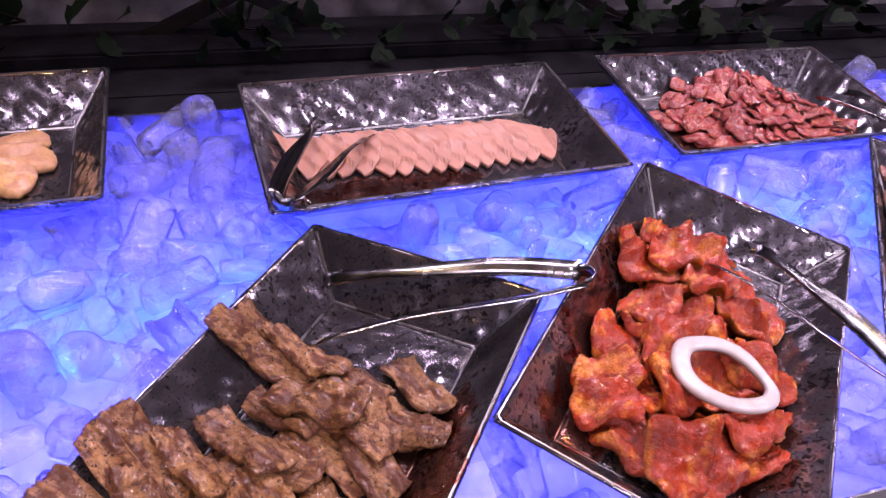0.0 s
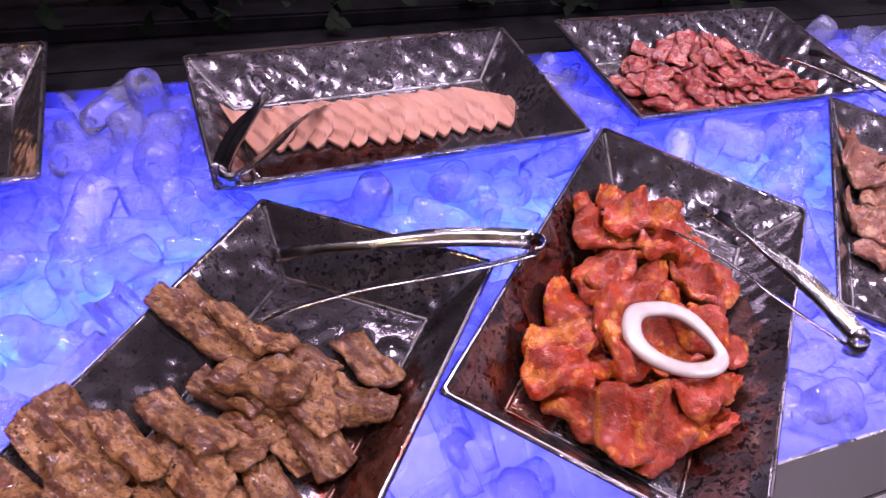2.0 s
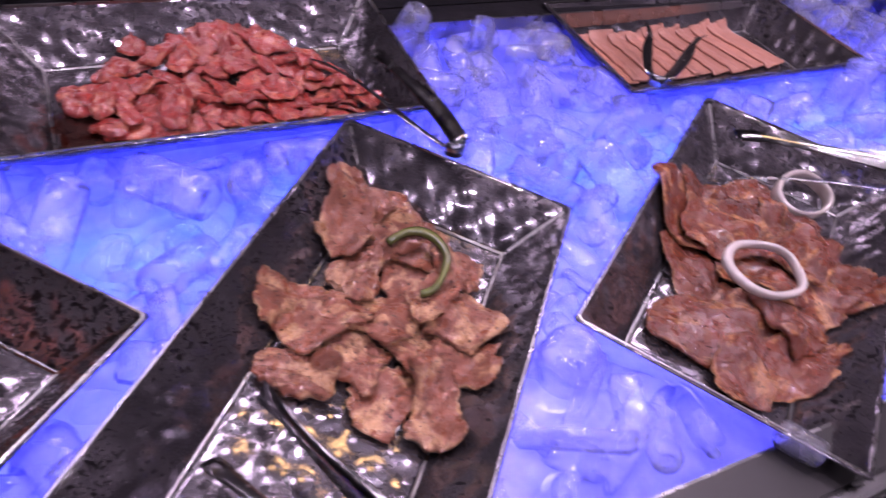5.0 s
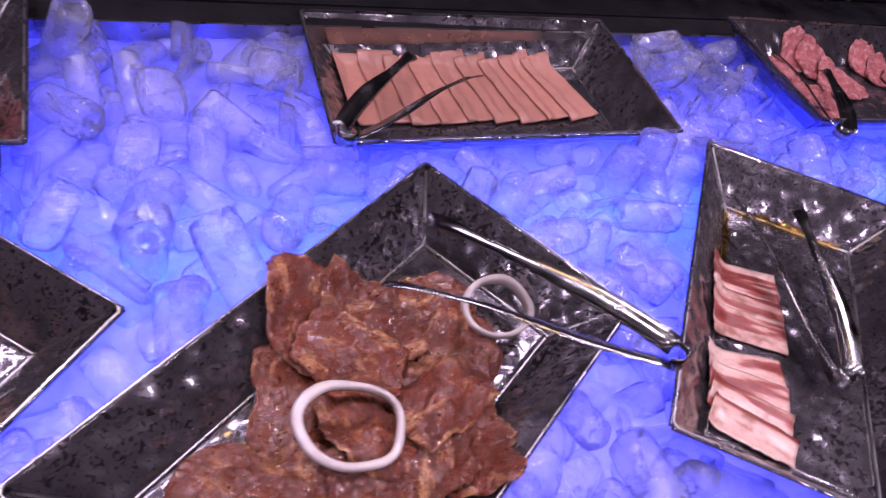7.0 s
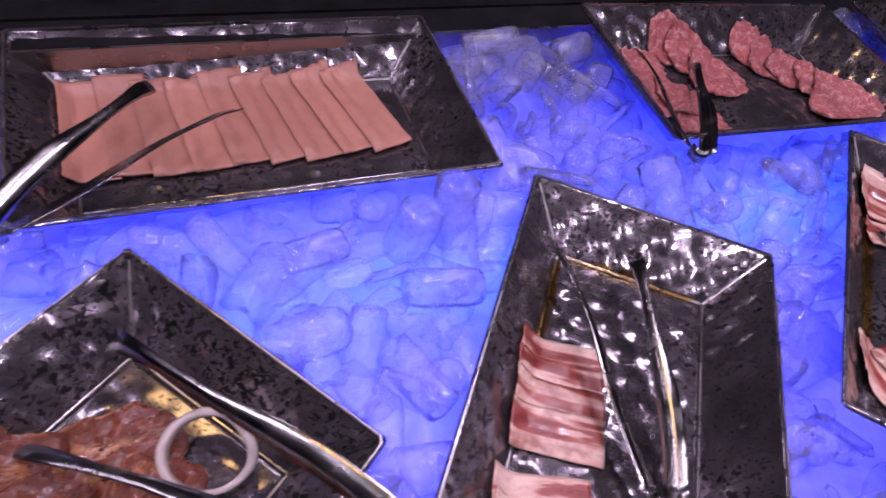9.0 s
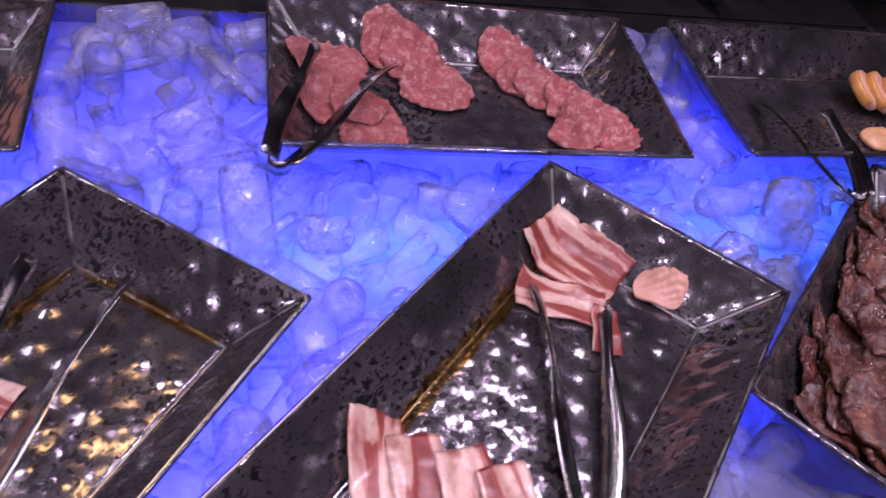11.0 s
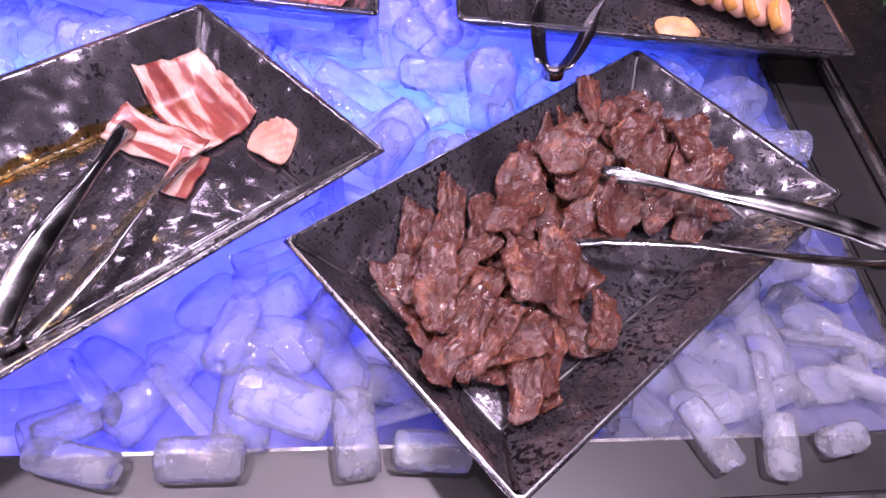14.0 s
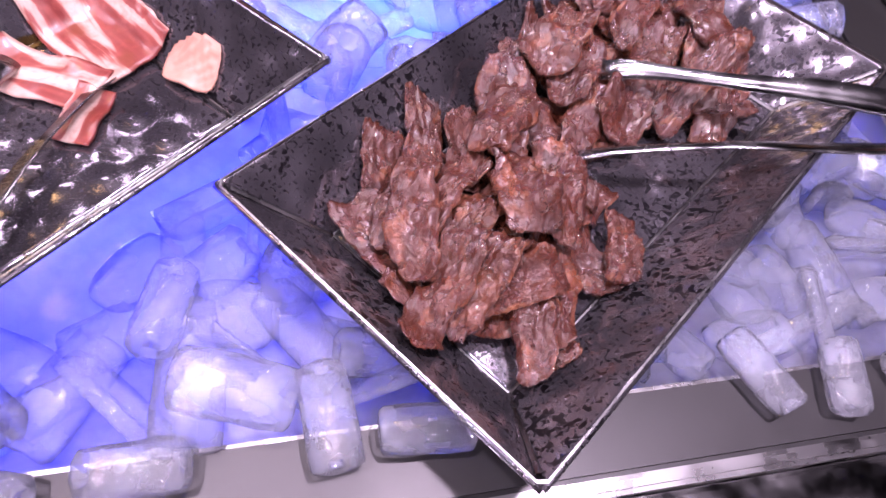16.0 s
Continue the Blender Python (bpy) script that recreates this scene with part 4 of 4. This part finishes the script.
# ---- tongs ----
def tongs(h, a, b, label):
    """Steel serving tongs: the bent end at h, two arms to the tips a and b."""
    h, a, b = Vector(h), Vector(a), Vector(b)
    root = new("serving_tongs")
    root.location = h
    axis = ((a + b) / 2 - h).normalized()
    across = (b - a).normalized()
    across = (across - axis * across.dot(axis)).normalized()
    up = axis.cross(across)
    if up.z < 0:
        up = -up
    for tip, sgn in ((a, -1), (b, 1)):
        start = across * sgn * 0.009
        goal = tip - h
        n, rows = 22, []
        for i in range(n):
            t = i / (n - 1)
            p = start.lerp(goal, t) + across * sgn * 0.006 * math.sin(math.pi * min(1, t * 1.6)) * (1 - t) + up * (0.006 * math.sin(math.pi * t))
            if t > 0.9:
                p -= up * 0.004 * (t - 0.9) / 0.1
            width = 0.0095 - 0.0045 * min(1, max(0, (t - 0.35) / 0.3)) + 0.0034 * max(0, (t - 0.80) / 0.2) * (1 if t < 0.97 else 0.6)
            rows.append((p, width))
        ways = [(rows[min(i + 1, n - 1)][0] - rows[max(i - 1, 0)][0]).normalized() for i in range(n)]
        pts, faces = [], []
        for (p, w), d in zip(rows, ways):
            side = (across * 0.86 + up * 0.5 * sgn).normalized()
            side = (side - d * side.dot(d)).normalized()
            nrm = d.cross(side)
            for q, e in ((-1, 0.0), (-0.6, 0.0012), (0, 0.0017), (0.6, 0.0012), (1, 0.0)):
                pts.append(p + side * w * q + nrm * e * sgn)
            for q, e in ((1, -0.0010), (0, 0.0004), (-1, -0.0010)):
                pts.append(p + side * w * q + nrm * e * sgn)
        k = 8
        for i in range(n - 1):
            for j in range(k):
                faces.append((i * k + j, i * k + (j + 1) % k, (i + 1) * k + (j + 1) % k, (i + 1) * k + j))
        faces += [tuple(range(k)), tuple((n - 1) * k + j for j in range(k))[::-1]]
        bm = sheet(bmesh.new(), pts, faces)
        bmesh.ops.recalc_face_normals(bm, faces=bm.faces)
        part("arm", bm, TONG, root)
    # the bent spring end
    pts, faces, n = [], [], 14
    for i in range(n):
        t = math.pi * i / (n - 1)
        p = across * 0.0095 * -math.cos(t) - axis * 0.011 * math.sin(t)
        out = (across * -math.cos(t) - axis * math.sin(t)).normalized()
        for q, e in ((-1, 0), (1, 0), (1, 0.0012), (-1, 0.0012)):
            pts.append(p + up * 0.0075 * q + out * e)
    for i in range(n - 1):
        for j in range(4):
            faces.append((i * 4 + j, i * 4 + (j + 1) % 4, (i + 1) * 4 + (j + 1) % 4, (i + 1) * 4 + j))
    bm = sheet(bmesh.new(), pts, faces)
    bmesh.ops.recalc_face_normals(bm, faces=bm.faces)
    part("spring_bend", bm, TONG, root)
    return tagged(root, label, "tongs", "serving tongs")


for label, h, a, b in (
        ("steel tongs lying across the brown pork tray", (0.061, 0.501, 0.030), (-0.163, 0.595, -0.018), (-0.188, 0.517, -0.018)),
        ("steel tongs leaning over the red pork tray", (0.287, 0.335, 0.022), (0.306, 0.546, -0.008), (0.231, 0.531, -0.004)),
        ("steel tongs resting on the luncheon slices", (-0.188, 0.672, 0.024), (-0.119, 0.880, -0.006), (-0.060, 0.838, -0.010)),
        ("steel tongs hanging over the red beef tray edge", (0.719, 0.645, 0.004), (0.632, 0.834, 0.002), (0.706, 0.848, -0.002)),
        ("steel tongs in the peppered pork tray", (0.535, 0.245, 0.020), (0.480, 0.443, -0.018), (0.438, 0.407, -0.030)),
        ("steel tongs holding an onion ring", (1.216, 0.414, 0.024), (1.079, 0.615, -0.014), (1.020, 0.550, -0.018)),
        ("steel tongs resting on the ham slices", (1.019, 0.704, 0.012), (1.141, 0.875, -0.012), (1.212, 0.833, -0.012)),
        ("steel tongs lying in the bacon tray", (1.430, 0.385, -0.026), (1.464, 0.619, -0.026), (1.538, 0.595, -0.024)),
        ("steel tongs resting on the minced meat", (1.655, 0.676, 0.014), (1.709, 0.868, -0.004), (1.790, 0.845, -0.010)),
        ("steel tongs hanging over the nearly empty tray", (2.239, 0.609, 0.022), (2.272, 0.818, -0.026), (2.349, 0.786, -0.012)),
        ("steel tongs lying among the bacon", (1.836, 0.346, 0.000), (1.869, 0.557, -0.024), (1.931, 0.538, -0.026)),
        ("steel tongs lying on the dark beef", (2.512, 0.411, 0.022), (2.277, 0.512, -0.006), (2.236, 0.440, -0.010))):
    tongs(h, a, b, label)


# ---- oil and marinade ----
def film_material(name, tint, gloss):
    m = Nodes(name)
    tr = m.add("ShaderNodeBsdfTransparent", Color=(*tint, 1))
    gl = m.add("ShaderNodeBsdfGlossy", Color=(1, 0.95, 0.9, 1), Roughness=0.08)
    mx = m.add("ShaderNodeMixShader", Fac=gloss)
    m.link(tr.outputs[0], mx.inputs[1])
    m.link(gl.outputs[0], mx.inputs[2])
    m.link(mx.outputs[0], m.out.inputs[0])
    return m.mat


OIL = film_material("amber_oil", (0.96, 0.76, 0.40), 0.05)
SAUCE = film_material("red_sauce", (0.90, 0.64, 0.56), 0.05)


def film(n, mat, u, v, length, width, rot, seed, label, wob=0.022):
    """A thin pool that follows the empty tray's surface."""
    na, nb = 34, 26
    w, l = SIZE[n[0]]
    ca, sa = math.cos(radians(rot)), math.sin(radians(rot))
    pts = []
    for j in range(nb):
        for i in range(na):
            s, t = 2 * i / (na - 1) - 1, 2 * j / (nb - 1) - 1
            x, y = s * math.sqrt(1 - t * t / 2) * length / 2, t * math.sqrt(1 - s * s / 2) * width / 2
            d = noise.noise_vector((x * 55 + seed, y * 55, 0)) * wob
            x, y = x + d[0], y + d[1]
            tu, tv = u + x * ca - y * sa, v + x * sa + y * ca
            over = max(abs(tu) - (w / 2 - RUN), abs(tv) - (l / 2 - RUN))
            pts.append((tu, tv, min(max(over, 0), RUN) * DEPTH / RUN + 0.0026))
    ob = part("marinade_pool", sheet(bmesh.new(), pts, grid_faces(na, nb)), mat)
    ob.matrix_basis = tray_pose(n)
    return tagged(ob, label, "marinade")


film("F5", OIL, 0.000, 0.171, 0.135, 0.009, 0, 1, "thin amber oil pool in the bacon tray", 0.005)
film("F5", OIL, -0.074, 0.090, 0.010, 0.160, 0, 2, "thin amber oil pool in the bacon tray", 0.003)
film("F6", OIL, -0.074, 0.030, 0.014, 0.270, 0, 3, "thin amber oil pool in the bacon tray", 0.004)
film("F2", SAUCE, -0.088, -0.010, 0.060, 0.200, 0, 4, "red marinade smeared up the tray side")
film("F2", SAUCE, -0.070, -0.150, 0.060, 0.090, 20, 5, "red marinade smeared up the tray side")
film("F2", SAUCE, 0.070, -0.080, 0.070, 0.160, 0, 6, "red marinade smeared up the tray side")
film("B1", SAUCE, -0.060, -0.050, 0.240, 0.050, 0, 7, "brownish meat juice along the tray bottom")
film("B2", SAUCE, -0.130, -0.030, 0.090, 0.110, 0, 8, "red meat juice along the tray bottom")
film("F1", SAUCE, 0.090, 0.000, 0.060, 0.220, 0, 9, "brown marinade smeared up the tray side")
